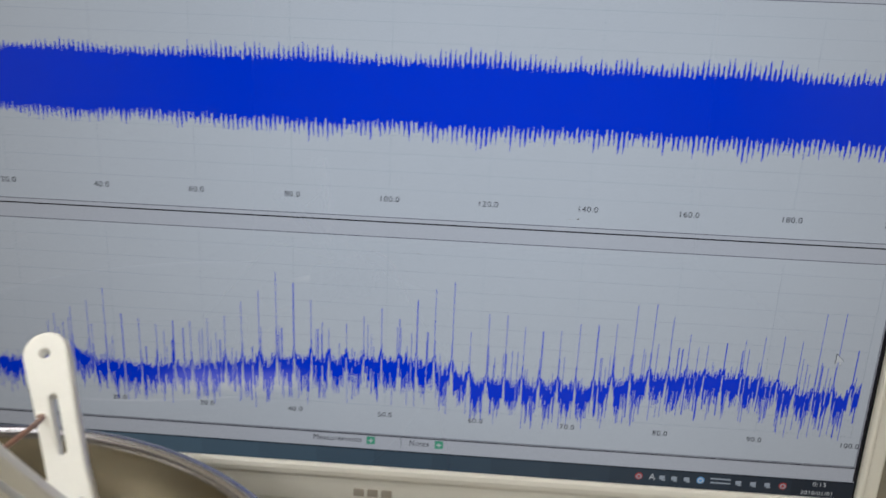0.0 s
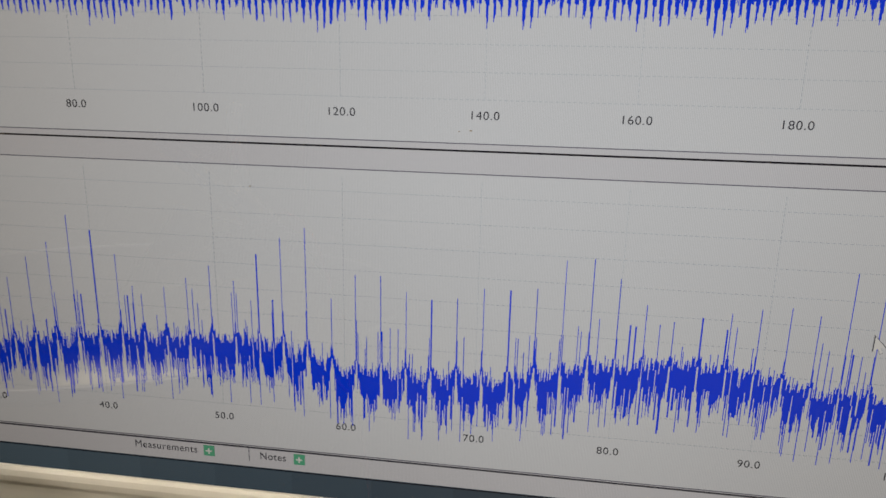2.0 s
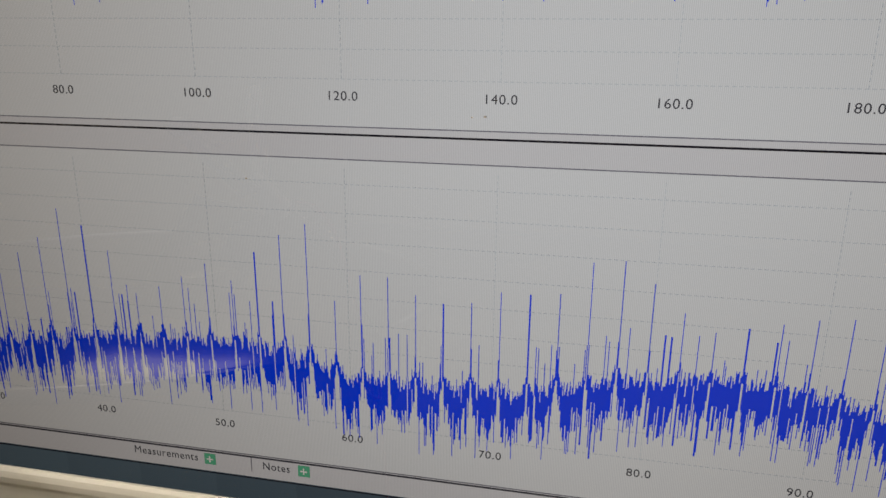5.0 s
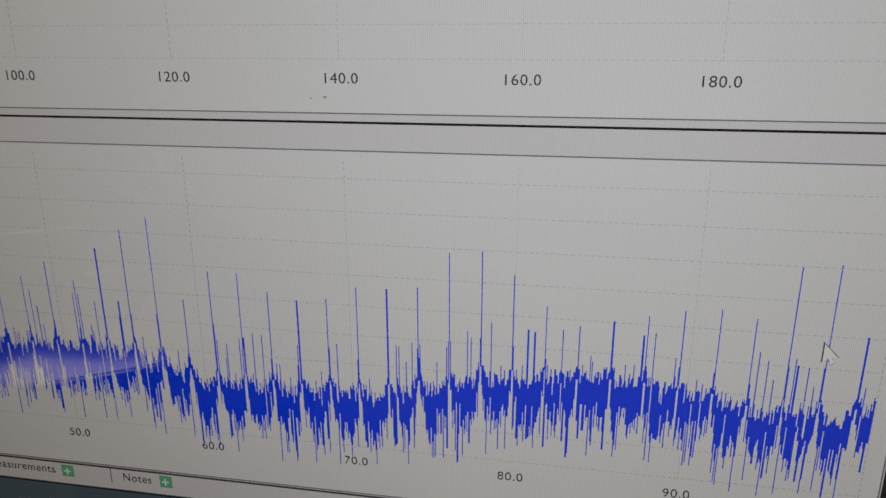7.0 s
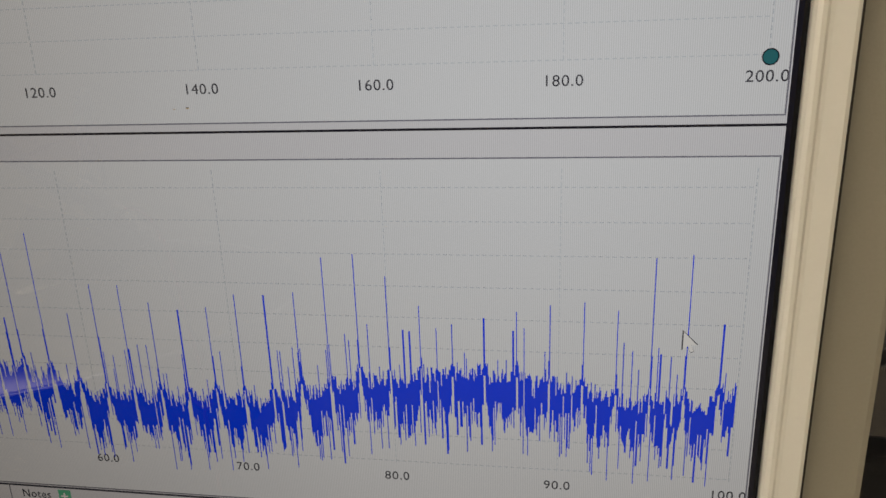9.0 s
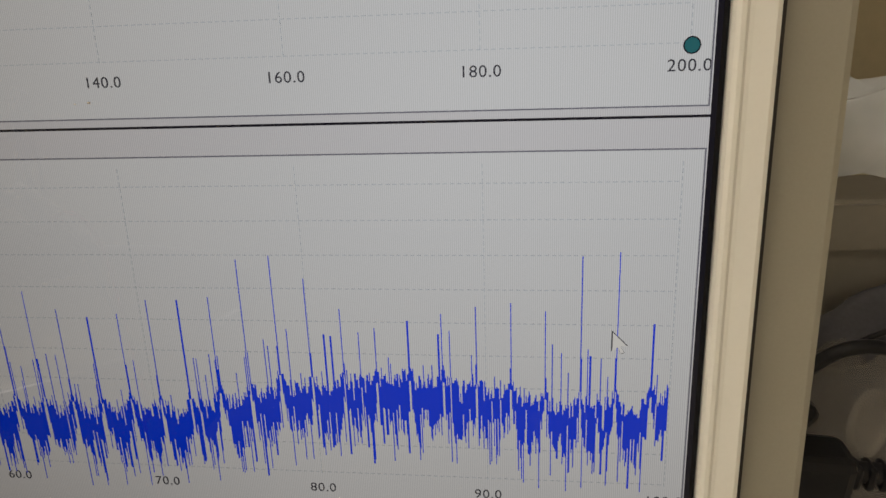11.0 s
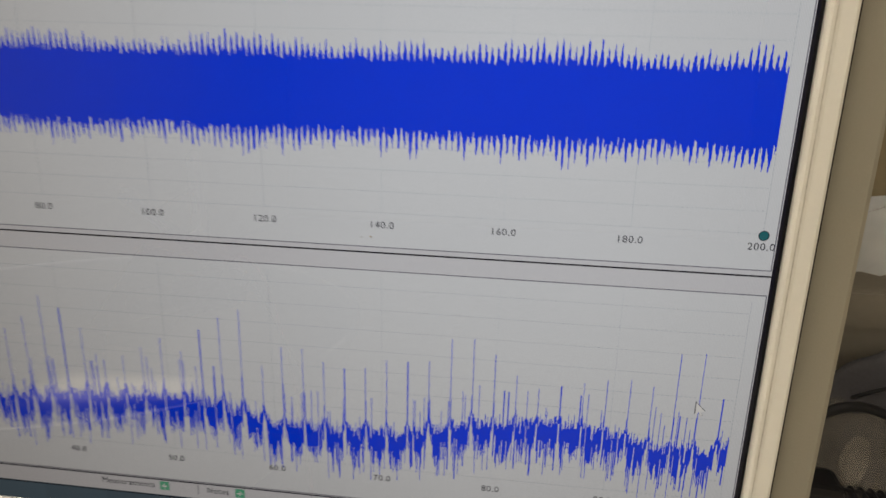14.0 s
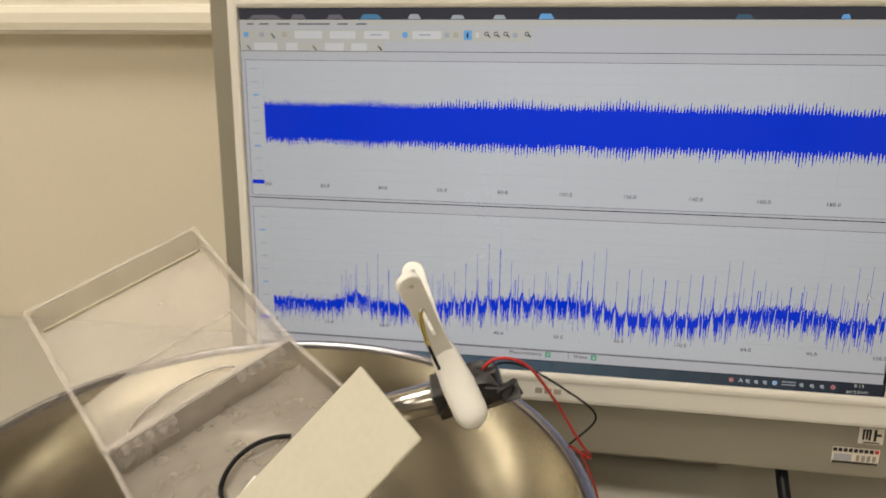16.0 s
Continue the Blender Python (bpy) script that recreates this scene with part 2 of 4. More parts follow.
def words(name, text, x, z, y, size, mat, parent, align="CENTER", stretch=1.0):
    cu = bpy.data.curves.new(name, "FONT")
    cu.body, cu.size, cu.align_x, cu.align_y, cu.extrude, cu.space_character = text, size, align, "CENTER", 0.00004, 1.1
    me = curve_mesh(name, cu, mat)
    ob = new(name, me)
    ob.parent = parent
    ob.matrix_basis = pose(x, y, z, 90, 0, 0) @ Matrix.Diagonal((stretch, 1, 1, 1))
    return ob


def rect_loops(bm, inner, widths, profile):
    """A frame round a rectangle: each profile row is (share of the side's width, depth)."""
    x0, x1, z0, z1 = inner
    wl, wr, wb, wt = widths
    rings = []
    for f, y in profile:
        rings.append([(x0 - wl * f, y, z0 - wb * f), (x1 + wr * f, y, z0 - wb * f), (x1 + wr * f, y, z1 + wt * f), (x0 - wl * f, y, z1 + wt * f)])
    return loft(bm, rings, close_ends=False)


def at_screen(p):
    return LEAN @ Vector(p)


# ---- room ----
DESK = 0.72
WALL_Y = 0.24
tagged(new("floor", mesh_from("floor", boxed(-1.6, 2.0, -5.4, WALL_Y, -0.1, 0), M_DESK)), "plain grey floor under the desk", "floor", kind="structure")
tagged(new("ceiling", mesh_from("ceiling", boxed(-1.7, 2.1, -5.5, WALL_Y + 0.1, 2.5, 2.6), M_CEIL)), "white board ceiling of the room", "ceiling", kind="structure")
tagged(new("wall_north", mesh_from("wall_north", boxed(-1.7, 2.1, WALL_Y, WALL_Y + 0.1, 0, 2.5), M_WALL)), "cream painted wall behind the desk", "wall", kind="structure")
# Unseen walls close the room; the far south one dims the screen's reflection.
tagged(new("wall_south", mesh_from("wall_south", boxed(-1.7, 2.1, -5.5, -5.4, 0, 2.5), M_WALL)), "unseen cream painted wall closing the room", "wall", kind="structure")
tagged(new("wall_west", mesh_from("wall_west", boxed(-1.7, -1.6, -5.4, WALL_Y, 0, 2.5), M_WALL)), "unseen cream painted wall closing the room", "wall", kind="structure")
tagged(new("wall_east", mesh_from("wall_east", boxed(2.0, 2.1, -5.4, WALL_Y, 0, 2.5), M_WALL)), "unseen cream painted wall closing the room", "wall", kind="structure")


def unseen_ceiling_light(x, y):
    th = tagged(new("unseen_ceiling_light"), "unseen white ceiling light with a long diffuser", "ceiling light", "ceiling lights")
    th.location = (x, y, 2.5)
    part("frame", box(bmesh.new(), -0.65, 0.65, -0.3, 0.3, -0.045, 0, bevel=0.01), M_RAIL, th)
    part("diffuser", box(bmesh.new(), -0.62, 0.62, -0.27, 0.27, -0.056, -0.046, bevel=0.003), M_DIFF, th, "glowing milky diffuser")
    ceiling_lamp(x, y, 2.43, 1.2, 0.52, LAMP_WATTS)
    return th


LAMP_WATTS = 9.8
unseen_ceiling_light(-0.2, -0.5)
# assumed second light, set to brighten the west wall that the screen mirrors
unseen_ceiling_light(-0.85, -1.9)
# added third light, no known source; it lifts the bowl and side clutter
unseen_ceiling_light(0.95, -2.9)


# ---- desk and wall fittings ----
desk = tagged(new("desk"), "grey laminate desk under the monitor", "desk")
part("desktop", boxed(-1.0, 1.3, -0.62, WALL_Y - 0.004, DESK - 0.03, DESK, bevel=0.004), M_DESK, desk)
for dx in (-0.95, 1.21):
    part("leg", boxed(dx, dx + 0.04, -0.58, -0.54, 0, DESK - 0.03, bevel=0.003), M_TAUPE, desk)
    part("leg", boxed(dx, dx + 0.04, 0.14, 0.18, 0, DESK - 0.03, bevel=0.003), M_TAUPE, desk)


def wall_rail():
    # rounded cable duct along the wall
    th = tagged(new("wall_rail"), "cream plastic cable duct along the wall", "cable duct")
    bm = bmesh.new()
    prof = [(0, -0.016), (-0.024, -0.016), (-0.029, -0.012), (-0.031, -0.004), (-0.030, 0.006), (-0.026, 0.012), (-0.014, 0.014), (0, 0.014)]
    loft(bm, [[(x, WALL_Y + y, RAIL_Z + z) for y, z in prof] for x in (-1.2, 0.0)])
    part("duct", bm, M_RAIL, th)
    part("seam", boxed(-1.2, 0.0, WALL_Y - 0.0305, WALL_Y - 0.029, RAIL_Z - 0.0125, RAIL_Z - 0.0115), M_GREYPRINT, th)
    return th


RAIL_Z = 1.087
wall_rail()


def wall_paper(x0, x1, z0, z1):
    th = tagged(new("paper_notice"), "white paper notice with purple print on the wall", "paper")
    part("sheet", boxed(x0, x1, WALL_Y - 0.0012, WALL_Y - 0.0002, z0, z1), M_PAPER, th)
    for k, (a, b, c, m) in enumerate([(0.06, 0.46, 0.0185, M_PURPLE), (0.54, 0.9, 0.0205, M_PURPLE), (0.05, 0.2, 0.0075, M_GREYPRINT), (0.26, 0.62, 0.007, M_GREYPRINT), (0.06, 0.9, 0.05, M_GREYPRINT)]):
        w = x1 - x0
        part("printed_bar", boxed(x0 + a * w, x0 + b * w, WALL_Y - 0.0018, WALL_Y - 0.0013, z0 + c, z0 + c + (0.006 if m is M_PURPLE else 0.003)), m, th)
    return th


wall_paper(-0.46, -0.10, RAIL_Z + 0.014, RAIL_Z + 0.22)

# ---- monitor ----
SX0, SX1, SZ0, SZ1 = -0.0165, 0.4583, -0.1385, 0.1285
monitor = tagged(new("monitor"), "cream and taupe all-in-one monitor showing blue spectrum plots", "monitor")
monitor.matrix_world = LEAN


def build_monitor():
    part("housing", boxed(-0.0425, 0.4885, 0.006, 0.052, -0.208, 0.156, bevel=0.0022, seg=2), M_TAUPE, monitor, "taupe plastic rear housing")
    part("back_bulge", boxed(0.02, 0.43, 0.0525, 0.085, -0.16, 0.12, bevel=0.012, seg=3), M_TAUPE, monitor)
    part("gap_ring", rect_loops(bmesh.new(), (SX0, SX1 + 0.0015, SZ0, SZ1), (0.0102, 0.0124, 0.0260, 0.0230), [(0.7, 0.0058), (0.7, 0.0035), (1.0, 0.0035), (1.0, 0.0058)]), M_GAP, monitor, "dark joint round the bezel")
    part("bezel", rect_loops(bmesh.new(), (SX0 - 0.0003, SX1 + 0.0016, SZ0 - 0.0003, SZ1 + 0.0003), (0.0085, 0.0105, 0.0245, 0.0215),
         [(0, 0.003), (0, -0.0012), (0.05, -0.0022), (0.14, -0.0028), (0.24, -0.0026), (0.32, -0.0018), (0.42, -0.0016), (0.86, -0.0014), (0.96, -0.0008), (1.0, 0.0004), (1.0, 0.0034)]), M_CREAM, monitor, "cream plastic front frame")
    part("panel_edge", boxed(SX0 - 0.0002, SX1 + 0.0014, 0.0004, 0.004, SZ0 - 0.0002, SZ1 + 0.0002), M_BLACK, monitor, "black edge of the panel")
    # maker's mark as three plain blocks, and a faint printed line at the top
    for k in range(3):
        x = 0.2108 + k * 0.0072
        part("badge", boxed(x, x + 0.0056, -0.0021, -0.0012, -0.1560, -0.1515, bevel=0.0004), M_GREYPRINT, monitor, "plain grey badge block")
    part("badge", boxed(-0.005, 0.026, -0.0019, -0.0012, 0.1385, 0.1405), M_TAUPE, monitor, "faint grey printed mark")
    # stickers on the lower taupe panel
    s1 = part("sticker", boxed(0.4496, 0.4668, 0.0053, 0.0058, -0.1792, -0.1662), M_PAPER, monitor, "white square sticker with black print")
    for a, b, c, d in [(0.14, 0.22, 0.25, 0.9), (0.28, 0.36, 0.3, 0.85), (0.40, 0.48, 0.25, 0.9), (0.14, 0.48, 0.82, 0.9), (0.60, 0.70, 0.2, 0.92), (0.70, 0.9, 0.52, 0.66), (0.2, 0.85, 0.06, 0.13)]:
        part("printed_bar", boxed(0.4496 + a * 0.0172, 0.4496 + b * 0.0172, 0.0048, 0.0052, -0.1792 + c * 0.013, -0.1792 + d * 0.013), M_GAP, s1)
    s2 = part("sticker", boxed(0.4333, 0.4660, 0.0053, 0.0058, -0.1962, -0.1836), M_PAPER, monitor, "white label sticker with a printed band")
    for k in range(9):
        part("printed_bar", boxed(0.4336 + k * 0.0036, 0.4336 + k * 0.0036 + 0.0027, 0.0048, 0.0052, -0.1868, -0.1840), M_REDWIRE if k == 8 else M_GAP, s2)
    part("printed_bar", boxed(0.4348, 0.4468, 0.0048, 0.0052, -0.1938, -0.1886), M_PURPLE_PALE, s2)
    for k in range(4):
        part("printed_bar", boxed(0.4500 + k * 0.0038, 0.4524 + k * 0.0038, 0.0048, 0.0052, -0.1936, -0.1890), M_GREYPRINT, s2)
    part("printed_bar", boxed(0.4338, 0.4655, 0.0048, 0.0052, -0.1961, -0.1946), M_GAP, s2)
    # stand, upright on the desk
    back = LEAN.inverted()
    foot = part("stand_foot", boxed(0.07, 0.37, 0.045, 0.19, DESK, DESK + 0.012, bevel=0.004), M_TAUPE, monitor, "flat taupe stand foot")
    foot.matrix_basis = back
    neck = part("stand_neck", boxed(0.17, 0.27, 0.075, 0.105, DESK + 0.0118, DESK + 0.24, bevel=0.006), M_TAUPE, monitor)
    neck.matrix_basis = back


build_monitor()


# ---- what the screen shows ----
screen = part("screen", boxed(SX0, SX1, -0.0001, 0.0003, SZ0, SZ1), M_PANE, monitor, "glossy lit screen with two blue plots")
Y1, Y2, Y3, Y4 = -0.0002, -0.0004, -0.0006, -0.0008


def flat(name, x0, x1, z0, z1, y, mat, label=""):
    return part(name, plate(bmesh.new(), x0, x1, z0, z1, y), mat, screen, label)


def outline(name, x0, x1, z0, z1, y, w, mat):
    bm = bmesh.new()
    plate(bm, x0, x1, z1 - w, z1, y)
    plate(bm, x0, x1, z0, z0 + w, y)
    plate(bm, x0, x0 + w, z0 + w, z1 - w, y)
    plate(bm, x1 - w, x1, z0 + w, z1 - w, y)
    return part(name, bm, mat, screen)


BX0, BX1 = -0.0135, 0.4568
UP0, UP1 = -0.0087, 0.0925
LO0, LO1 = -0.1206, -0.0178


def screen_frame():
    flat("title_bar", SX0, SX1, 0.1207, SZ1, Y1, M_TITLE, "dark glassy title bar")
    rng = random.Random(3)
    for x, w, m in [(-0.0094, 0.0266, M_TAB), (0.0233, 0.0121, M_TAB), (0.0504, 0.0129, M_TAB), (0.0751, 0.0166, M_TASK_LIGHT), (0.110, 0.0096, M_PALE), (0.1405, 0.0103, M_PALE), (0.1704, 0.0092, M_PALE), (0.2015, 0.0109, M_SKY), (0.33, 0.012, M_TASK), (0.395, 0.006, M_SKY)]:
        top = 0.1238 + rng.uniform(0, 0.001)
        bm = bmesh.new()
        bm.faces.new([bm.verts.new((x + u * w, Y2 - 0.0001, z)) for u, z in ((0, 0.1211), (1, 0.1211), (0.78, top), (0.16, top))])
        part("desktop_icon", bm, m, screen, turn=False)
    for x, m in [(0.434, M_PALE), (0.443, M_PALE), (0.452, M_RED)]:
        outline("window_button", x - 0.0022, x + 0.0022, 0.1232, 0.1255, Y2, 0.0006, m)
    flat("menu_bar", SX0, SX1, 0.1164, 0.1206, Y1, M_TOOL, "pale menu bar")
    for x, w in [(-0.0103, 0.005), (-0.0006, 0.007), (0.0125, 0.010), (0.0286, 0.024), (0.0585, 0.0075), (0.0725, 0.0075)]:
        flat("menu_word", x, x + w, 0.1172, 0.1183, Y2, M_LINE)
    flat("toolbar", SX0, 0.1975, 0.1060, 0.1146, Y1, M_TOOL, "pale toolbar with fields and icons")
    flat("toolbar", SX0, 0.0925, 0.0978, 0.1057, Y1, M_TOOL)
    for x, w in [(0.0259, 0.021), (0.0525, 0.0192), (0.078, 0.0187), (0.1133, 0.0208)]:
        flat("toolbar_field", x, x + w, 0.1076, 0.1130, Y2, M_FIELD)
        if x > 0.07:
            flat("field_text", x + 0.005, x + 0.013, 0.1098, 0.1109, Y3, M_PALE)
    for x, w in [(-0.0056, 0.018), (0.0192, 0.0088), (0.0487, 0.0144), (0.0683, 0.0119)]:
        flat("toolbar_field", x, x + w, 0.0992, 0.1046, Y2, M_FIELD)
    for x, m in [(-0.0114, M_SKY), (0.0005, M_PALE), (0.0181, M_CREAMY), (0.138, M_PALE), (0.1445, M_CREAMY), (0.186, M_PALE)]:
        flat("toolbar_icon", x - 0.0017, x + 0.0017, 0.1086, 0.1120, Y2, m)
    flat("toolbar_icon", 0.1501, 0.1557, 0.1071, 0.1135, Y2, M_SKY, "blue selected tool button")
    flat("toolbar_icon", 0.1522, 0.1534, 0.1084, 0.1118, Y3, M_TASK_DARK)
    flat("toolbar_icon", 0.1585, 0.1608, 0.1086, 0.1120, Y2, M_FIELD)
    for x in (0.1660, 0.1726, 0.1794, 0.1941):
        bm = bmesh.new()
        spin_ring(bm, x, 0.1112, 0.0016, 0.0008, Y2)
        part("toolbar_icon", bm, M_LINE, screen, turn=False)
        bm = bmesh.new()
        bm.faces.new([bm.verts.new((x + u, Y3, 0.1104 + v)) for u, v in ((0.0006, 0), (0.0024, -0.0018), (0.0030, -0.0011), (0.0012, 0.0006))])
        part("toolbar_icon", bm, M_INK, screen, turn=False)
    bm = bmesh.new()
    spin_ring(bm, 0.1081, 0.1103, 0.0021, 0.0001, Y2)
    part("toolbar_icon", bm, M_SKY, screen, "round blue button", turn=False)
    for x, z, m in [(0.0090, 0.1096, M_INK), (-0.0100, 0.1012, M_LINE), (0.0405, 0.1012, M_BROWNISH), (0.0895, 0.1012, M_INK)]:
        bm = bmesh.new()
        bm.faces.new([bm.verts.new((x + u, Y2 - 0.0001, z + v)) for u, v in ((-0.0018, 0.0018), (-0.0004, 0.0014), (0.0020, -0.0014), (0.0010, -0.0020))])
        part("toolbar_icon", bm, m, screen, turn=False)
    # maker's mark of the program as plain rounded shapes
    for k, (x, w) in enumerate([(0.4275, 0.0052), (0.4341, 0.0022), (0.4378, 0.0050), (0.4443, 0.0056)]):
        bm = bmesh.new()
        plate(bm, x, x + w, 0.1086 if k else 0.1066, 0.1122, Y2)
        part("program_mark", bm, M_LINE, screen)
    flat("program_mark", 0.436, 0.452, 0.1042, 0.1048, Y2, M_DASH)
    flat("program_mark", 0.440, 0.450, 0.1024, 0.1032, Y2, M_LINE)
    # pane edges
    flat("pane_edge", SX0, SX1, 0.0986, 0.0991, Y1, M_LINE)
    flat("plot_area", BX0, BX1, UP0, UP1, Y1, M_PAGE)
    outline("plot_border", BX0, BX1, UP0, UP1, Y2, 0.00035, M_LINE)
    flat("divider", SX0, SX1, -0.0111, -0.0105, Y1, M_DARK)
    flat("pane_edge", SX1 - 0.0012, SX1, SZ0 + 0.01, 0.115, Y2, M_DARK)
    flat("plot_area", BX0, BX1, LO0, LO1, Y1, M_PAGE)
    outline("plot_border", BX0, BX1, LO0, LO1, Y2, 0.00035, M_LINE)
    flat("pane_edge", SX0, SX1, LO0 - 0.0009, LO0 - 0.0003, Y2, M_INK)
    # status line
    words("status_word", "Measurements", 0.2022, -0.1243, Y2, 0.0041, M_INK, screen, stretch=0.94)
    words("status_word", "Notes", 0.2437, -0.1243, Y2, 0.0041, M_INK, screen, stretch=0.9)
    for x in (0.2192, 0.2537):
        ic = flat("status_icon", x - 0.0021, x + 0.0021, -0.1263, -0.1221, Y2, M_GREEN, "green square button")
        flat("status_icon", x - 0.0012, x + 0.0012, -0.12445, -0.12395, Y3, M_FIELD)
        flat("status_icon", x - 0.00025, x + 0.00025, -0.1254, -0.1230, Y3, M_FIELD)
    flat("status_edge", 0.2345, 0.2348, -0.1268, -0.1216, Y2, M_LINE)
    # task bar
    flat("task_bar", SX0, SX1, SZ0, -0.1291, Y1, M_TASK, "dark blue glassy task bar")
    for k in range(16):
        u = k / 15
        m = lit("screen_task_shade", (0.10 - 0.085 * u ** 0.8, 0.15 - 0.13 * u ** 0.8, 0.19 - 0.16 * u ** 0.8), 1.0)
        flat("task_bar", SX0 + (SX1 - SX0) * k / 16, SX0 + (SX1 - SX0) * (k + 1) / 16, SZ0, -0.1291, Y2, m)
    flat("task_bar", SX0, SX1, -0.1295, -0.1291, Y3, M_DARK)
    for x, m in [(0.3541, M_RED), (0.3657, M_PALE), (0.3716, M_PALE), (0.3777, M_PALE), (0.3844, M_SKY), (0.4030, M_PALE), (0.4101, M_PALE), (0.4170, M_PALE), (0.4244, M_RED)]:
        if m in (M_RED, M_SKY) and x < 0.43:
            bm = bmesh.new()
            spin_ring(bm, x, -0.1335, 0.0019, 0.0001, Y3)
            part("tray_icon", bm, m, screen, turn=False)
            bm = bmesh.new()
            spin_ring(bm, x, -0.1335, 0.0014, 0.0008, Y4)
            part("tray_icon", bm, M_FIELD if m is M_SKY else M_PALE, screen, turn=False)
        else:
            bm = bmesh.new()
            plate(bm, x - 0.0015, x + 0.0012, -0.1345, -0.1324, Y3)
            plate(bm, x - 0.0004, x + 0.0016, -0.1352, -0.1346, Y3)
            part("tray_icon", bm, m, screen)
    words("tray_letter", "A", 0.3606, -0.1335, Y4, 0.0048, M_FIELD, screen)
    for dz in (0, 0.0022):
        flat("tray_icon", 0.3892, 0.3990, -0.1347 + dz, -0.1339 + dz, Y3, M_PALE)
    words("clock", "0:15", 0.4417, -0.1313, Y4, 0.0033, M_FIELD, screen, stretch=1.1)
    words("clock", "2010/01/01", 0.4412, -0.1362, Y4, 0.0030, M_FIELD, screen, stretch=1.05)


def spin_ring(bm, x, z, r1, r0, y, n=20):
    a = [bm.verts.new((x + r1 * math.cos(2 * math.pi * i / n), y - 0.0001, z + r1 * math.sin(2 * math.pi * i / n))) for i in range(n)]
    b = [bm.verts.new((x + r0 * math.cos(2 * math.pi * i / n), y - 0.0001, z + r0 * math.sin(2 * math.pi * i / n))) for i in range(n)]
    for i in range(n):
        j = (i + 1) % n
        bm.faces.new((a[i], a[j], b[j], b[i]))


def columns(bm, spans, y):
    """Upright strokes side by side: (x, low, high)."""
    for x, lo, hi in spans:
        q = [bm.verts.new(p) for p in ((x - CELL / 2, y, lo), (x + CELL / 2, y, lo), (x + CELL / 2, y, hi), (x - CELL / 2, y, hi))]
        bm.faces.new(q)


def dashed(name, pts, mat):
    bm = bmesh.new()
    for (x0, z0), (x1, z1) in pts:
        n = int(max(abs(x1 - x0), abs(z1 - z0)) / 0.0017)
        for k in range(n):
            u, v = k / n, (k + 0.6) / n
            if abs(x1 - x0) > abs(z1 - z0):
                plate(bm, x0 + (x1 - x0) * u, x0 + (x1 - x0) * v, z0 - 0.00012, z0 + 0.00012, Y2, 0.00005)
            else:
                plate(bm, x0 - 0.00012, x0 + 0.00012, z0 + (z1 - z0) * u, z0 + (z1 - z0) * v, Y2, 0.00005)
    return part(name, bm, mat, screen)


def upper_plot():
    GX0, GX1 = 0.0, 0.452
    for k in range(0, 11):
        dashed("grid_line", [((k * 0.0452, 0.0048), (k * 0.0452, 0.087))], M_DASH)
    for k in range(0, 11):
        dashed("grid_line", [((GX0, 0.0048 + k * 0.0081), (GX1, 0.0048 + k * 0.0081))], M_DASH)
    for k in range(11):
        words("axis_label", "%.1f" % (k * 20), k * 0.0452, 0.0, Y2, 0.0037, M_INK, screen, stretch=1.06)
    rng = random.Random(11)
    spans = []
    n = int((GX1 - GX0) / CELL)
    tooth, tall, deep = -1, 1.0, 1.0
    for i in range(n):
        x = GX0 + i * CELL
        T = x / 0.00226
        turn = T / 0.955
        if int(turn) != tooth:
            tooth, tall, deep = int(turn), rng.uniform(0.55, 1.15), rng.uniform(0.5, 1.2)
        teeth = (0.5 - 0.5 * math.cos(2 * math.pi * turn)) ** 1.7
        swell = 0.5 + 0.5 * math.sin(T * 0.19 + 1.3) * math.sin(T * 0.043)
        sharp = min(1.0, max(0.4, (T - 5) / 70))
        hi = 0.0596 + 0.0010 * swell + (0.0012 + 0.0062 * sharp * (0.55 + 0.45 * swell)) * teeth * tall + rng.uniform(-0.0010, 0.0016)
        lo = 0.0356 - 0.0008 * swell - (0.0012 + 0.0074 * sharp * (0.6 + 0.4 * swell)) * teeth * deep - rng.uniform(-0.0012, 0.0026)
        spans.append((x, lo, hi))
    bm = bmesh.new()
    columns(bm, spans, Y3)
    tagged(part("trace", bm, M_BLUE, screen, "dense blue trace filling a band", turn=False), kind="stuff")
    bm = bmesh.new()
    spin_ring(bm, 0.4522, 0.0043, 0.0018, 0.00001, Y3, 12)
    part("marker", bm, M_TEAL, screen, "round teal marker", turn=False)
    bm = bmesh.new()
    spin_ring(bm, 0.4522, 0.0043, 0.0019, 0.0016, Y4, 12)
    part("marker", bm, M_DARK, screen, turn=False)


BASE = [(0, -.0945), (10, -.0950), (13, -.0925), (15, -.086), (17, -.0925), (22, -.095), (33, -.092), (39, -.087), (46, -.085), (53, -.084), (57, -.088), (60, -.0925), (65, -.0930), (72, -.092), (78, -.085), (85, -.081), (90, -.083), (94, -.0885), (98.5, -.0885), (100, -.083)]
# heights of the comb's peaks, in millimetres, from 13.3 on in steps of 1.905
PEAKS = [-66, -62, -58, -51, -64, -66, -68, -66, -66, -64, -62, -54, -48, -38, -43, -51, -65, -62, -58, -53, -58, -48, -42, -38, -62, -53, -53, -58, -60, -59, -55, -55, -54, -44, -43, -49, -57, -62, -60, -58, -56, -55, -57, -43, -42, -60]


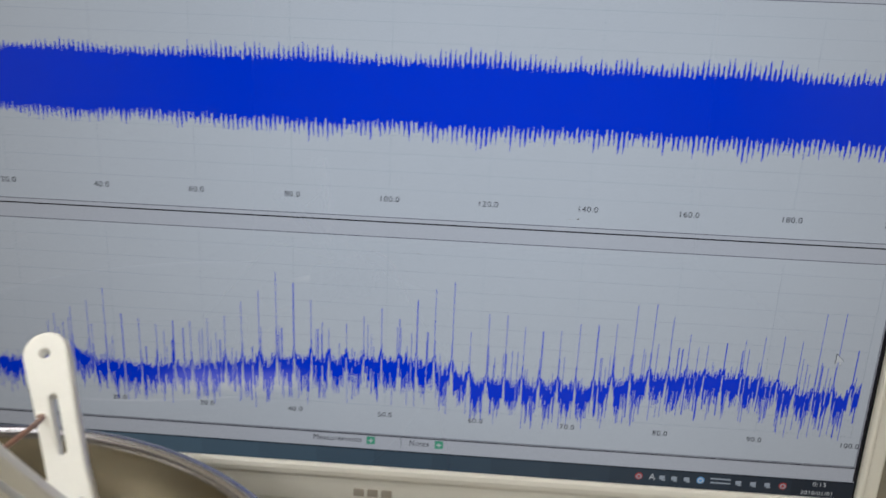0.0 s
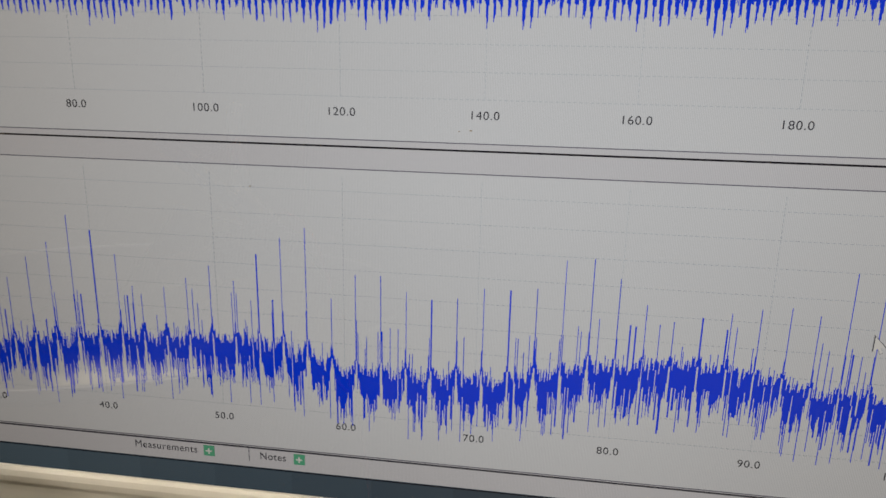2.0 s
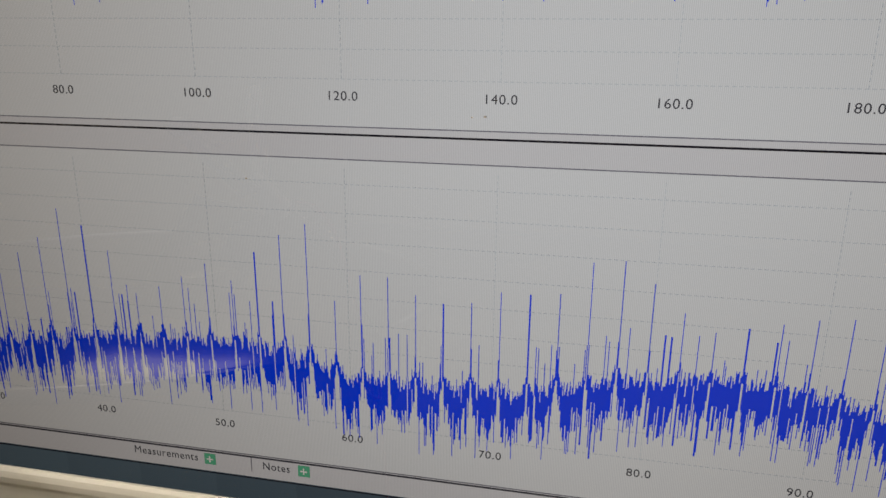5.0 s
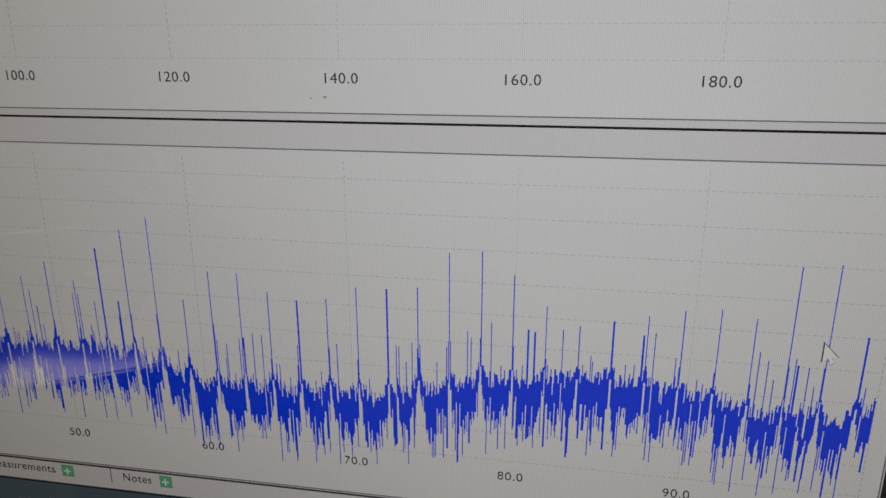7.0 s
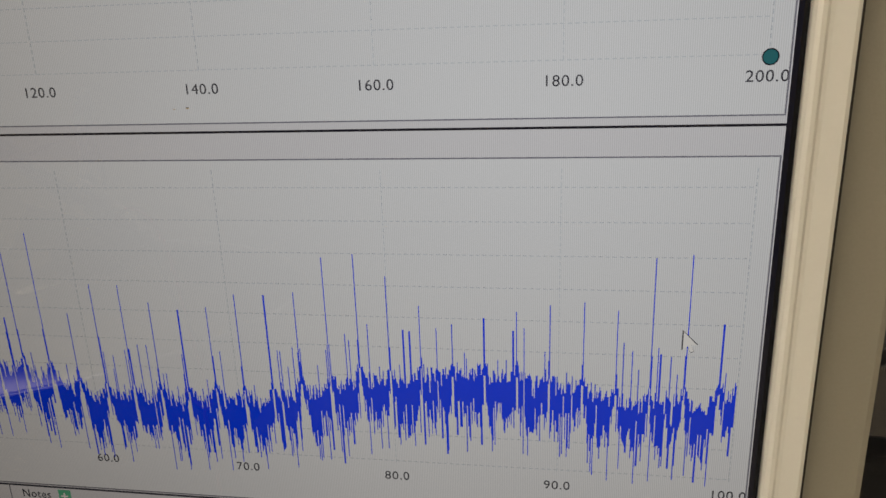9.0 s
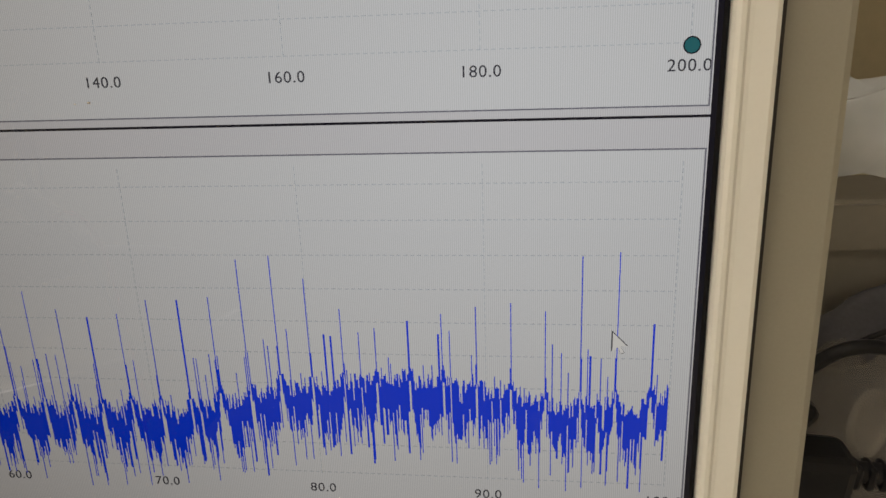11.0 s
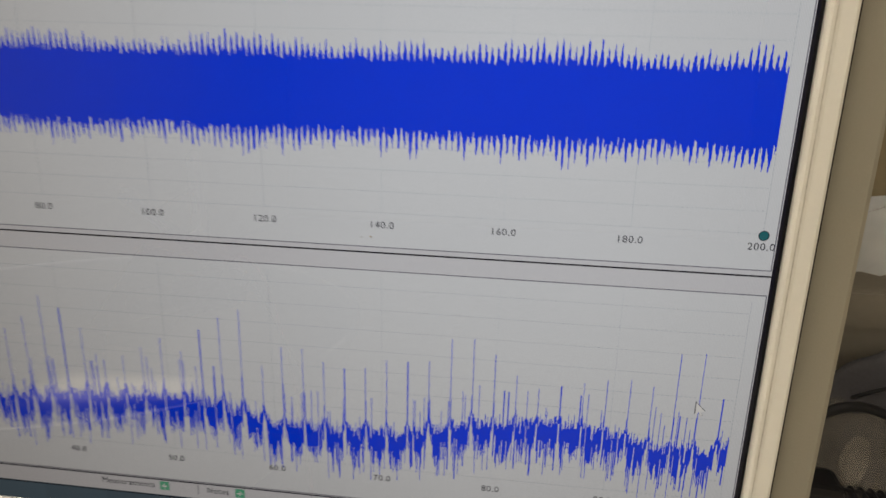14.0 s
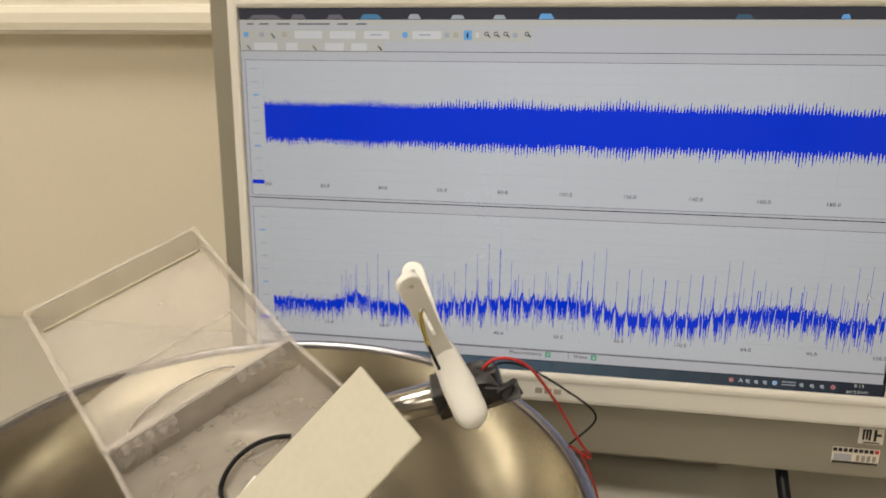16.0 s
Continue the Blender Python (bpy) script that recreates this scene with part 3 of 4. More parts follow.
def lower_plot():
    for k in range(0, 11):
        dashed("grid_line", [((k * 0.0452, -0.1050), (k * 0.0452, -0.0200))], M_DASH)
    for k in range(0, 10):
        dashed("grid_line", [((0, -0.0253 - k * 0.0088), (0.452, -0.0253 - k * 0.0088))], M_DASH)
    for k in range(11):
        words("axis_label", "%.1f" % (k * 10), k * 0.0452, -0.1095, Y2, 0.0037, M_INK, screen, stretch=1.06)
    rng = random.Random(29)
    comb = [(13.335 + 1.905 * i, h / 1000) for i, h in enumerate(PEAKS)]
    minor = []
    for i in range(150):
        b = rng.uniform(3, 99.5)
        base = float(np.interp(b, *zip(*BASE)))
        minor.append((b, base + rng.uniform(0.006, 0.024) * (0.4 if b < 12 else 1)))
    n = int(0.452 / CELL)
    # ten decibels are 8.8 mm; the comb lines have skirts that lift the noise and thin it out beside them
    per, dec = 8, 0.0088
    reach = [rng.uniform(0.65, 1.2) for _ in comb]
    level = []
    for i in range(n * per):
        b = 100 * i / (n * per)
        base = float(np.interp(b, *zip(*BASE)))
        amp = 0.8 if b < 12 else (0.85 if b < 30 else 1.0)
        wave = complex(rng.gauss(0, 0.7071), rng.gauss(0, 0.7071))
        k = min(max(round((b - 13.335) / 1.905), 0), len(comb) - 1)
        pb, ph = comb[k]
        d = abs(b - pb)
        clean = 0.3 if 80 < b < 91 or b < 30 else 0.85
        skirt = (0.0066 + 0.06 * (ph - base)) * reach[k] * clean - 0.029 * d
        wave += 10 ** (skirt / dec / 2) if d < 0.8 else 0
        s = base + 0.0010 + amp * dec * math.log10(abs(wave) ** 2 + 0.004) * 1.0
        if d < 0.0048:
            s = max(s, ph)
        elif d < 0.03:
            s = max(s, base + (ph - base) * 0.42)
        elif d < 0.07:
            s = max(s, base + (ph - base) * 0.22)
        for mb, mh in minor:
            d = abs(b - mb)
            if d < 0.03:
                s = max(s, mh if d < 0.0048 else base + (mh - base) * 0.35)
        level.append(max(s, base - 0.021 * amp))
    spans = []
    for i in range(n):
        seg = level[max(0, i * per - 1):i * per + per]
        lo, hi = min(seg), max(seg)
        if hi - lo < 0.0006:
            lo -= 0.0003
            hi += 0.0003
        spans.append((i * CELL, lo, hi))
    bm = bmesh.new()
    columns(bm, spans, Y3)
    tagged(part("trace", bm, M_BLUE, screen, "thin blue spectrum trace with sharp peaks", turn=False), kind="stuff")
    # pointer arrow
    bm = bmesh.new()
    px, pz, s = 0.4378, -0.0622, 0.0050
    pts = [(0, 0), (0, -1.0), (0.24, -0.78), (0.40, -1.12), (0.55, -1.05), (0.40, -0.72), (0.70, -0.72)]
    bm.faces.new([bm.verts.new((px + x * s, Y4, pz + z * s)) for x, z in pts])
    part("pointer", bm, M_FIELD, screen, "white pointer arrow with a dark edge", turn=False)
    bm = bmesh.new()
    bm.faces.new([bm.verts.new((px - 0.0003 + x * s * 1.16, Y4 + 0.0001, pz + 0.0005 + z * s * 1.12)) for x, z in pts])
    part("pointer", bm, M_INK, screen, turn=False)


def side_labels():
    # small unreadable scale numbers beside the plots
    rng = random.Random(5)
    for z0, z1, n in ((0.010, 0.086, 9), (-0.100, -0.026, 8)):
        for k in range(n):
            z = z0 + (z1 - z0) * k / (n - 1)
            w = rng.uniform(0.004, 0.006)
            flat("scale_mark", -0.0042 - w, -0.0042, z - 0.0005, z + 0.0005, Y2, M_SKY if k % 4 == 2 else M_DASH)
    for z in (0.0015, -0.1085):
        flat("scale_field", -0.0125, -0.003, z - 0.0015, z + 0.0015, Y2, M_BLUE)
        outline("scale_field", -0.0125, -0.003, z + 0.0018, z + 0.0058, Y2, 0.0003, M_DASH)


def dust():
    for x, z, d in ((0.2400, -0.0250, 0.0004), (0.3120, -0.0047, 0.0005), (0.3085, -0.0049, 0.0003)):
        flat("dust_speck", x, x + d * 1.6, z, z + d * 0.8, -0.0009, M_GREYPRINT)


screen_frame()
dust()
upper_plot()
lower_plot()
side_labels()


# ---- bowl and what hangs in it ----
BOWL = (0.062, -0.214, 0.851)
BOWL_R = 0.190


def bowl():
    th = tagged(new("steel_bowl"), "large stainless steel bowl standing on the desk", "bowl")
    th.location = (BOWL[0], BOWL[1], DESK)
    h = BOWL[2] - DESK
    R = BOWL_R - 0.006
    inner = [(0.0006, 0.004), (0.03, 0.004), (0.06, 0.006)]
    for k in range(1, 15):
        a = k / 14 * math.pi / 2
        inner.append((0.06 + (R - 0.06) * math.sin(a) ** 0.9, 0.006 + (h - 0.008) * (1 - math.cos(a)) ** 0.95))
    outer = [(r + 0.0012, z - 0.0015) for r, z in inner[1:]]
    part("bowl_wall", spin(bmesh.new(), inner, 96), M_STEEL, th, smooth=True)
    part("bowl_outside", spin(bmesh.new(), [(0.0006, 0.0), (0.058, 0.0)] + outer[2:], 96), M_STEEL, th, smooth=True)
    rim = [(R - 0.0005, h - 0.0035)] + [(R + 0.0032 - 0.0036 * math.cos(a), h - 0.003 + 0.0042 * math.sin(a)) for a in [math.radians(d) for d in range(0, 270, 22)]]
    part("rim", spin(bmesh.new(), rim, 96), M_RIM, th, "rolled bluish steel rim", smooth=True)
    return th


bowl()


def frame_of(axis, view):
    """A turn whose z runs along axis and whose y looks away from the viewer."""
    z = Vector(axis).normalized()
    x = Vector(view).normalized().cross(z).normalized()
    y = z.cross(x)
    return Matrix((x, y, z)).transposed().to_4x4()


def leaf(name, p0, p1, view, width, parent):
    """A flat clip arm with a round hole and a slot, from p0 to its round top p1."""
    p0, p1 = Vector(p0), Vector(p1)
    L, w = (p1 - p0).length, width / 2
    cu = bpy.data.curves.new(name, "CURVE")
    cu.dimensions, cu.fill_mode, cu.extrude, cu.bevel_depth, cu.bevel_resolution = "2D", "BOTH", 0.0015, 0.0008, 2

    def ring(pts):
        sp = cu.splines.new("POLY")
        sp.points.add(len(pts) - 1)
        for q, (x, y) in zip(sp.points, pts):
            q.co = (x, y, 0, 1)
        sp.use_cyclic_u = True

    top = [(w * math.cos(a), L - w + 0.006 + w * math.sin(a)) for a in [math.pi * k / 14 for k in range(15)]]
    ring([(w * 0.95, -0.002), (w * 0.80, L * 0.25), (w * 0.84, L * 0.55)] + top + [(-w * 0.84, L * 0.55), (-w * 0.80, L * 0.25), (-w * 0.95, -0.002)])
    ring([(0.0021 * math.cos(a), L + 0.0021 * math.sin(a)) for a in [2 * math.pi * k / 16 for k in range(16)]])
    ring([(0.0018 * math.cos(a), L * 0.70 + 0.0018 * math.sin(a)) for a in [math.pi * k / 8 for k in range(9)]] + [(0.0018 * math.cos(a), L * 0.36 + 0.0018 * math.sin(a)) for a in [math.pi + math.pi * k / 8 for k in range(9)]])
    me = curve_mesh(name, cu, M_CLIP)
    ob = new(name, me)
    ob.parent = parent
    ob.matrix_basis = Matrix.Translation(p0) @ frame_of(p1 - p0, view) @ pose(0, 0, 0, 90, 0, 0)
    return ob


def clip():
    th = tagged(new("plastic_clip"), "white plastic clip with two holed arms", "clip")
    J, F, B, E = [at_screen(p) for p in ((0.1645, -0.162, -0.0625), (0.1508, -0.1888, -0.0159), (0.1402, -0.1281, -0.0276), (0.187, -0.176, -0.1005))]
    view = LEAN.to_3x3() @ Vector((-0.10, 0.345, -0.10))
    leaf("arm", J, F, view, 0.0112, th)
    leaf("arm", J + Vector((-0.004, 0.008, 0)), B, view, 0.0112, th)
    turn = frame_of(E - J, view)
    L = (E - J).length
    bm = bmesh.new()
    rings = []
    for k in range(22):
        u = k / 21
        s = u * (L + 0.004) - 0.008
        w = 0.0066 + 0.0026 * min(1, u * 2)
        d = 0.0052 + 0.0018 * min(1, u * 1.6)
        if u > 0.8:
            c = math.sqrt(max(0.0, 1 - ((u - 0.8) / 0.2) ** 2))
            w, d = w * max(c, 0.05), d * max(c, 0.05)
        if u < 0.12:
            w, d = w * (0.75 + 2 * u), d * (0.6 + 3.3 * u)
        rings.append([tuple(turn @ Vector((w * math.copysign(abs(math.cos(a)) ** 0.8, math.cos(a)), d * math.copysign(abs(math.sin(a)) ** 0.8, math.sin(a)), s)) + J) for a in [2 * math.pi * i / 28 for i in range(28)]])
    loft(bm, rings)
    part("jaw", bm, M_CLIP, th, smooth=True)
    # wire spring that joins the arms
    a, b = J.lerp(F, 0.66), J.lerp(B, 0.62)
    side = Vector((0.006, 0, 0))
    tube("spring", [b - side * 0.9, b + Vector((0, -0.004, 0.004)), a.lerp(b, 0.5) + Vector((0.004, 0, 0.004)), a + Vector((0, 0.004, 0)), a + Vector((0, -0.004, -0.001))], 0.0007, M_BROWN, th, "bent brown wire spring")
    tube("spring", [a + Vector((0, -0.0045, 0.001)), a + Vector((0.001, -0.0055, -0.008)), a + Vector((0.004, -0.005, -0.017))], 0.0010, M_BRASS, th, "brass end of the spring")
    tube("spring", [a + Vector((0.004, -0.005, -0.017)), a + Vector((0.007, -0.002, -0.027)), a + Vector((0.0085, 0.001, -0.033))], 0.0009, M_BLACK, th, "dark end of the spring")
    return th


clip()


def motor():
    th = tagged(new("small_motor"), "small steel motor wrapped in black tape", "motor")
    A, B = at_screen((0.131, -0.152, -0.103)), at_screen((0.193, -0.143, -0.083))
    turn = frame_of(B - A, (0, 1, 0))
    L = (B - A).length

    def cyl(prof, n=32, rough=0.0, seed=1):
        rng = random.Random(seed)
        bm = bmesh.new()
        rings = []
        for s, r in prof:
            rings.append([tuple(turn @ Vector((r * (1 + rng.uniform(-rough, rough)) * math.cos(2 * math.pi * i / n), r * (1 + rng.uniform(-rough, rough)) * math.sin(2 * math.pi * i / n), s)) + A) for i in range(n)])
        return loft(bm, rings)

    part("case", cyl([(-0.012, 0.0085), (-0.011, 0.0095), (0.034, 0.0095), (0.035, 0.0086), (L * 0.96, 0.0086)]), M_MOTOR, th, "shiny steel case", smooth=True)
    part("tape", cyl([(0.028, 0.0105), (0.029, 0.0132), (0.040, 0.0136), (0.048, 0.0126), (0.052, 0.0136), (0.060, 0.0132), (L, 0.0126), (L + 0.001, 0.0095)], 18, 0.10, 4), M_TAPE, th, "crumpled black tape")
    for off, w, h, seed in ((0.034, 0.010, 0.010, 1), (0.066, 0.010, 0.011, 2)):
        rng = random.Random(seed)
        bm = bmesh.new()
        for k in range(5):
            m = Matrix.Translation(A) @ turn @ pose(rng.uniform(-0.004, 0.004), -0.009, off + rng.uniform(-0.005, 0.005), rng.uniform(0, 180), rng.uniform(0, 180), rng.uniform(0, 180))
            bmesh.ops.create_cube(bm, size=1, matrix=m @ Matrix.Diagonal((w, 0.0012, h, 1)))
        part("tape_end", bm, M_TAPE, th)
    return th


motor()


def board():
    th = tagged(new("pale_board"), "pale beige square-cut board leaning in the bowl", "board")
    T, R, Lf = [Vector(p) for p in ((0.1197, -0.1703, -0.0689), (0.1591, -0.2029, -0.0901), (0.057, -0.2, -0.137))]
    T, R, Lf = at_screen(T), at_screen(R), at_screen(Lf)
    ex = (R - T)
    w = ex.length
    ex.normalize()
    ez = (Lf - T)
    ez = (ez - ex * ez.dot(ex)).normalized()
    ey = ex.cross(ez)
    m = Matrix((ex, ey, ez)).transposed().to_4x4()
    m.translation = T
    th.matrix_world = m
    part("sheet", boxed(0, w, 0, 0.0022, 0, 0.132, bevel=0.0004), M_CARD, th)
    part("edge_face", boxed(w + 0.0001, w + 0.0006, 0.0002, 0.002, 0.0004, 0.1316), M_EDGE_AND_GLINT, th)
    return th


board()


def wires():
    def s(p):
        return at_screen((p[0] - 0.005, p[1], p[2] - 0.003))

    tagged(tube("red_wire", [s(p) for p in ((0.187, -0.148, -0.078), (0.190, -0.152, -0.066), (0.200, -0.150, -0.062), (0.214, -0.145, -0.068), (0.224, -0.138, -0.084), (0.235, -0.125, -0.106), (0.246, -0.112, -0.132), (0.256, -0.104, -0.146), (0.254, -0.100, -0.150), (0.240, -0.104, -0.138))], 0.0009, M_REDWIRE), "thin red insulated wire leading from the motor", "wire")
    tagged(tube("red_wire", [s(p) for p in ((0.247, -0.108, -0.140), (0.256, -0.098, -0.162), (0.264, -0.085, -0.19), (0.268, -0.07, -0.22), (0.275, -0.06, -0.2445))], 0.0009, M_REDWIRE), "thin red insulated wire hanging to the desk", "wire")
    tagged(tube("black_wire", [s(p) for p in ((0.189, -0.146, -0.078), (0.194, -0.146, -0.068), (0.208, -0.140, -0.069), (0.226, -0.124, -0.086), (0.244, -0.108, -0.104), (0.256, -0.100, -0.116), (0.257, -0.100, -0.124), (0.246, -0.104, -0.132), (0.240, -0.108, -0.136))], 0.0007, M_BLACK), "thin black insulated wire from the motor", "wire")


wires()


def clear_box():
    th = tagged(new("clear_plastic_box"), "clear plastic box with its lid open, leaning in the bowl", "plastic box")
    H1, H2 = at_screen((0.0392, -0.0668, -0.0983)), at_screen((-0.0502, -0.1567, -0.1472))
    deep = 0.024
    lid_v = at_screen((-0.0726, 0.0116, -0.0417)) - H1
    base_v = LEAN.to_3x3() @ Vector((0.0846, -0.0532, -0.0084))

    def tray(name, o, e1, e2, depth, th_w, mat):
        """A shallow tray with walls: o a corner, e1 and e2 its sides, open towards the normal."""
        x, z = e1.normalized(), e1.cross(e2).normalized()
        y = z.cross(x)
        m = Matrix((x, y, z)).transposed().to_4x4()
        m.translation = o
        a, b = e1.length, e2.dot(y)
        bm = bmesh.new()
        box(bm, 0, a, 0, b, 0, 0.0012)
        t = part(name, bm, mat, th)
        t.matrix_basis = m
        for k, q in enumerate([(0, a, 0, th_w), (0, a, b - th_w, b), (0, th_w, th_w, b - th_w), (a - th_w, a, th_w, b - th_w)]):
            part("side_wall", boxed(*q, 0.0013, depth, bevel=0.0005), mat, t)
            part("lip", boxed(q[0] - 0.0008, q[1] + 0.0008, q[2] - 0.0008, q[3] + 0.0008, depth, depth + 0.0016), M_CLEAR_EDGE, t)
        return t, m, a, b

    out = (H1 - H2).cross(lid_v).normalized()
    lid, lm, a, b = tray("lid", H2 - out * deep, H1 - H2, lid_v, deep, 0.0014, M_CLEAR)
    # opaque pale strip stands in for the highlight along the lid's edge
    part("rib", boxed(0.004, a - 0.004, b - 0.0035, b - 0.0018, 0.0013, 0.0032), M_EDGE_AND_GLINT, lid, "pale strip painting the highlight on the lid edge")
    part("rib", boxed(0.014, a - 0.014, b * 0.46, b * 0.46 + 0.0016, 0.0013, 0.003), M_CLEAR_EDGE, lid)
    part("rib", boxed(a - 0.0156, a - 0.014, 0.012, b * 0.46, 0.0013, 0.003), M_CLEAR_EDGE, lid)
    # thin grey oval ring in place of the lid's hazy oval
    cord = [lm @ Vector((a * 0.42 + 0.040 * math.cos(q), b * 0.13 + 0.012 * math.sin(q), 0.0035)) for q in [2 * math.pi * k / 16 for k in range(16)]]
    tagged(tube("oval_ring", cord, 0.0008, material("oval_ring", (0.50, 0.46, 0.44), 0.5), cyclic=True), "thin grey oval ring in the clear lid", "cable")
    down = (H2 - H1).cross(base_v).normalized()
    base, bmx, a2, b2 = tray("base", H1 - down * deep, H2 - H1, base_v, deep - 0.001, 0.0014, M_BASE)
    z = down
    inside = [bmx @ Vector((a2 * u, b2 * v, w)) for u, v, w in ((0.30, 0.62, 0.004), (0.38, 0.52, 0.006), (0.52, 0.50, 0.007), (0.66, 0.60, 0.006), (0.72, 0.75, 0.004), (0.66, 0.92, 0.004))]
    tagged(tube("black_cable", inside, 0.0016, M_BLACK), "short black cable lying in the clear box", "cable")
    blk = tagged(new("white_block", mesh_from("white_block", boxed(-0.006, 0.006, -0.004, 0.004, 0.0, 0.005, bevel=0.001), M_CLIP)), "small white plastic block lying in the clear box", "block")
    blk.matrix_world = bmx @ Matrix.Translation((a2 * 0.56, b2 * 0.80, 0.0015)) @ pose(0, 0, 0, 0, 0, 25)
    for u in (0.20, 0.80):
        c = H2.lerp(H1, u)
        x = (H1 - H2).normalized()
        m = Matrix((x, z.cross(x), z)).transposed().to_4x4()
        m.translation = c
        hg = part("hinge", boxed(-0.018, 0.018, -0.004, 0.004, -0.006, 0.002, bevel=0.001), M_CLEAR_EDGE, th, "milky moulded hinge")
        hg.matrix_basis = m
        for i in range(5):
            part("knuckle", boxed(-0.018 + i * 0.008, -0.0135 + i * 0.008, -0.0075, -0.0042, -0.005, 0.001, bevel=0.0008), M_CLEAR_EDGE, hg)
    return th


clear_box()


# ---- behind the monitor, to its side ----
def side_clutter():
    s = at_screen
    crate = tagged(new("grey_carton"), "grey-brown carton standing behind the monitor", "carton")
    part("body", boxed(0.515, 0.90, 0.148, 0.193, DESK, s((0, 0.15, -0.066)).z, bevel=0.003), M_BOX, crate)
    part("lid", boxed(0.513, 0.902, 0.1465, 0.1478, s((0, 0.15, -0.066)).z - 0.022, s((0, 0.15, -0.066)).z - 0.001), M_BOX, crate)
    # crumpled clear film over the carton
    bm = bmesh.new()
    n, m = 40, 16
    top = s((0, 0.15, -0.064)).z
    grid = [[bm.verts.new((0.505 + 0.40 * i / n, 0.142 + 0.050 * j / m, top + 0.004 + 0.05 * math.sin(math.pi * (j + 1) / (m + 2)) ** 0.7 * (0.75 + 0.5 * noise.noise(Vector((i * 0.25, j * 0.3, 0.5)))) + 0.006 * noise.noise(Vector((i * 0.7, j * 0.9, 3))))) for j in range(m + 1)] for i in range(n + 1)]
    for i in range(n):
        for j in range(m):
            bm.faces.new((grid[i][j], grid[i + 1][j], grid[i + 1][j + 1], grid[i][j + 1]))
    film = tagged(new("plastic_film", mesh_from("plastic_film", bm, M_FILM, True)), "crumpled bluish clear plastic film on the carton", "plastic film")
    # added brown box whose colour gives the wall here its shaded tone
    back = tagged(new("wall_shade_box"), "olive-brown box added to darken the shaded wall patch", "cardboard box")
    part("body", boxed(0.50, 0.92, 0.196, WALL_Y - 0.004, DESK, DESK + 0.44, bevel=0.002), M_WALL_SHADE, back)
    part("flap", boxed(0.502, 0.918, 0.1945, 0.1958, DESK + 0.30, DESK + 0.439), M_WALL_SHADE, back)
    # mains lead: loop and plug
    lead = tagged(new("mains_lead"), "black mains lead with moulded plug behind the monitor", "cable")
    tube("cord", [s(p) for p in ((0.500, 0.085, -0.150), (0.507, 0.085, -0.125), (0.520, 0.085, -0.106), (0.540, 0.085, -0.100), (0.562, 0.085, -0.110), (0.585, 0.085, -0.128), (0.62, 0.085, -0.16), (0.66, 0.085, -0.22))], 0.0027, M_BLACK, lead)
    cn = part("connector", boxed(-0.012, 0.012, -0.008, 0.008, -0.014, 0.010, bevel=0.003), M_BLACK, lead, "small black connector")
    cn.matrix_basis = Matrix.Translation(s((0.505, 0.080, -0.124))) @ pose(0, 0, 0, 0, 38, 0)
    p = s((0.492, 0.08, -0.148))
    pl = part("plug", boxed(0, 0.042, -0.010, 0.010, -0.0105, 0.0105, bevel=0.004), M_BLACK, lead, "moulded black plug")
    pl.matrix_basis = Matrix.Translation(p) @ pose(0, 0, 0, 0, 4, 0)
    for k in range(5):
        rg = part("grip_ring", boxed(0.0425 + k * 0.005, 0.0462 + k * 0.005, -0.0050, 0.0050, -0.0050, 0.0050, bevel=0.0020), M_BLACK, lead)
        rg.matrix_basis = Matrix.Translation(p) @ pose(0, 0, 0, 0, 4, 0)
    tube("cord", [p + Vector(q) for q in ((0.040, 0, -0.002), (0.09, 0, -0.006), (0.14, 0, -0.012), (0.2, 0, -0.06), (0.22, 0.0, -0.105))], 0.0042, M_BLACK, lead)
    cup = tagged(new("clear_cup"), "clear round plastic piece standing behind the monitor", "plastic piece")
    c = s((0.5435, 0.092, -0.137))
    cup.matrix_world = Matrix.Translation(c) @ pose(0, 0, 0, 80, 0, 38)
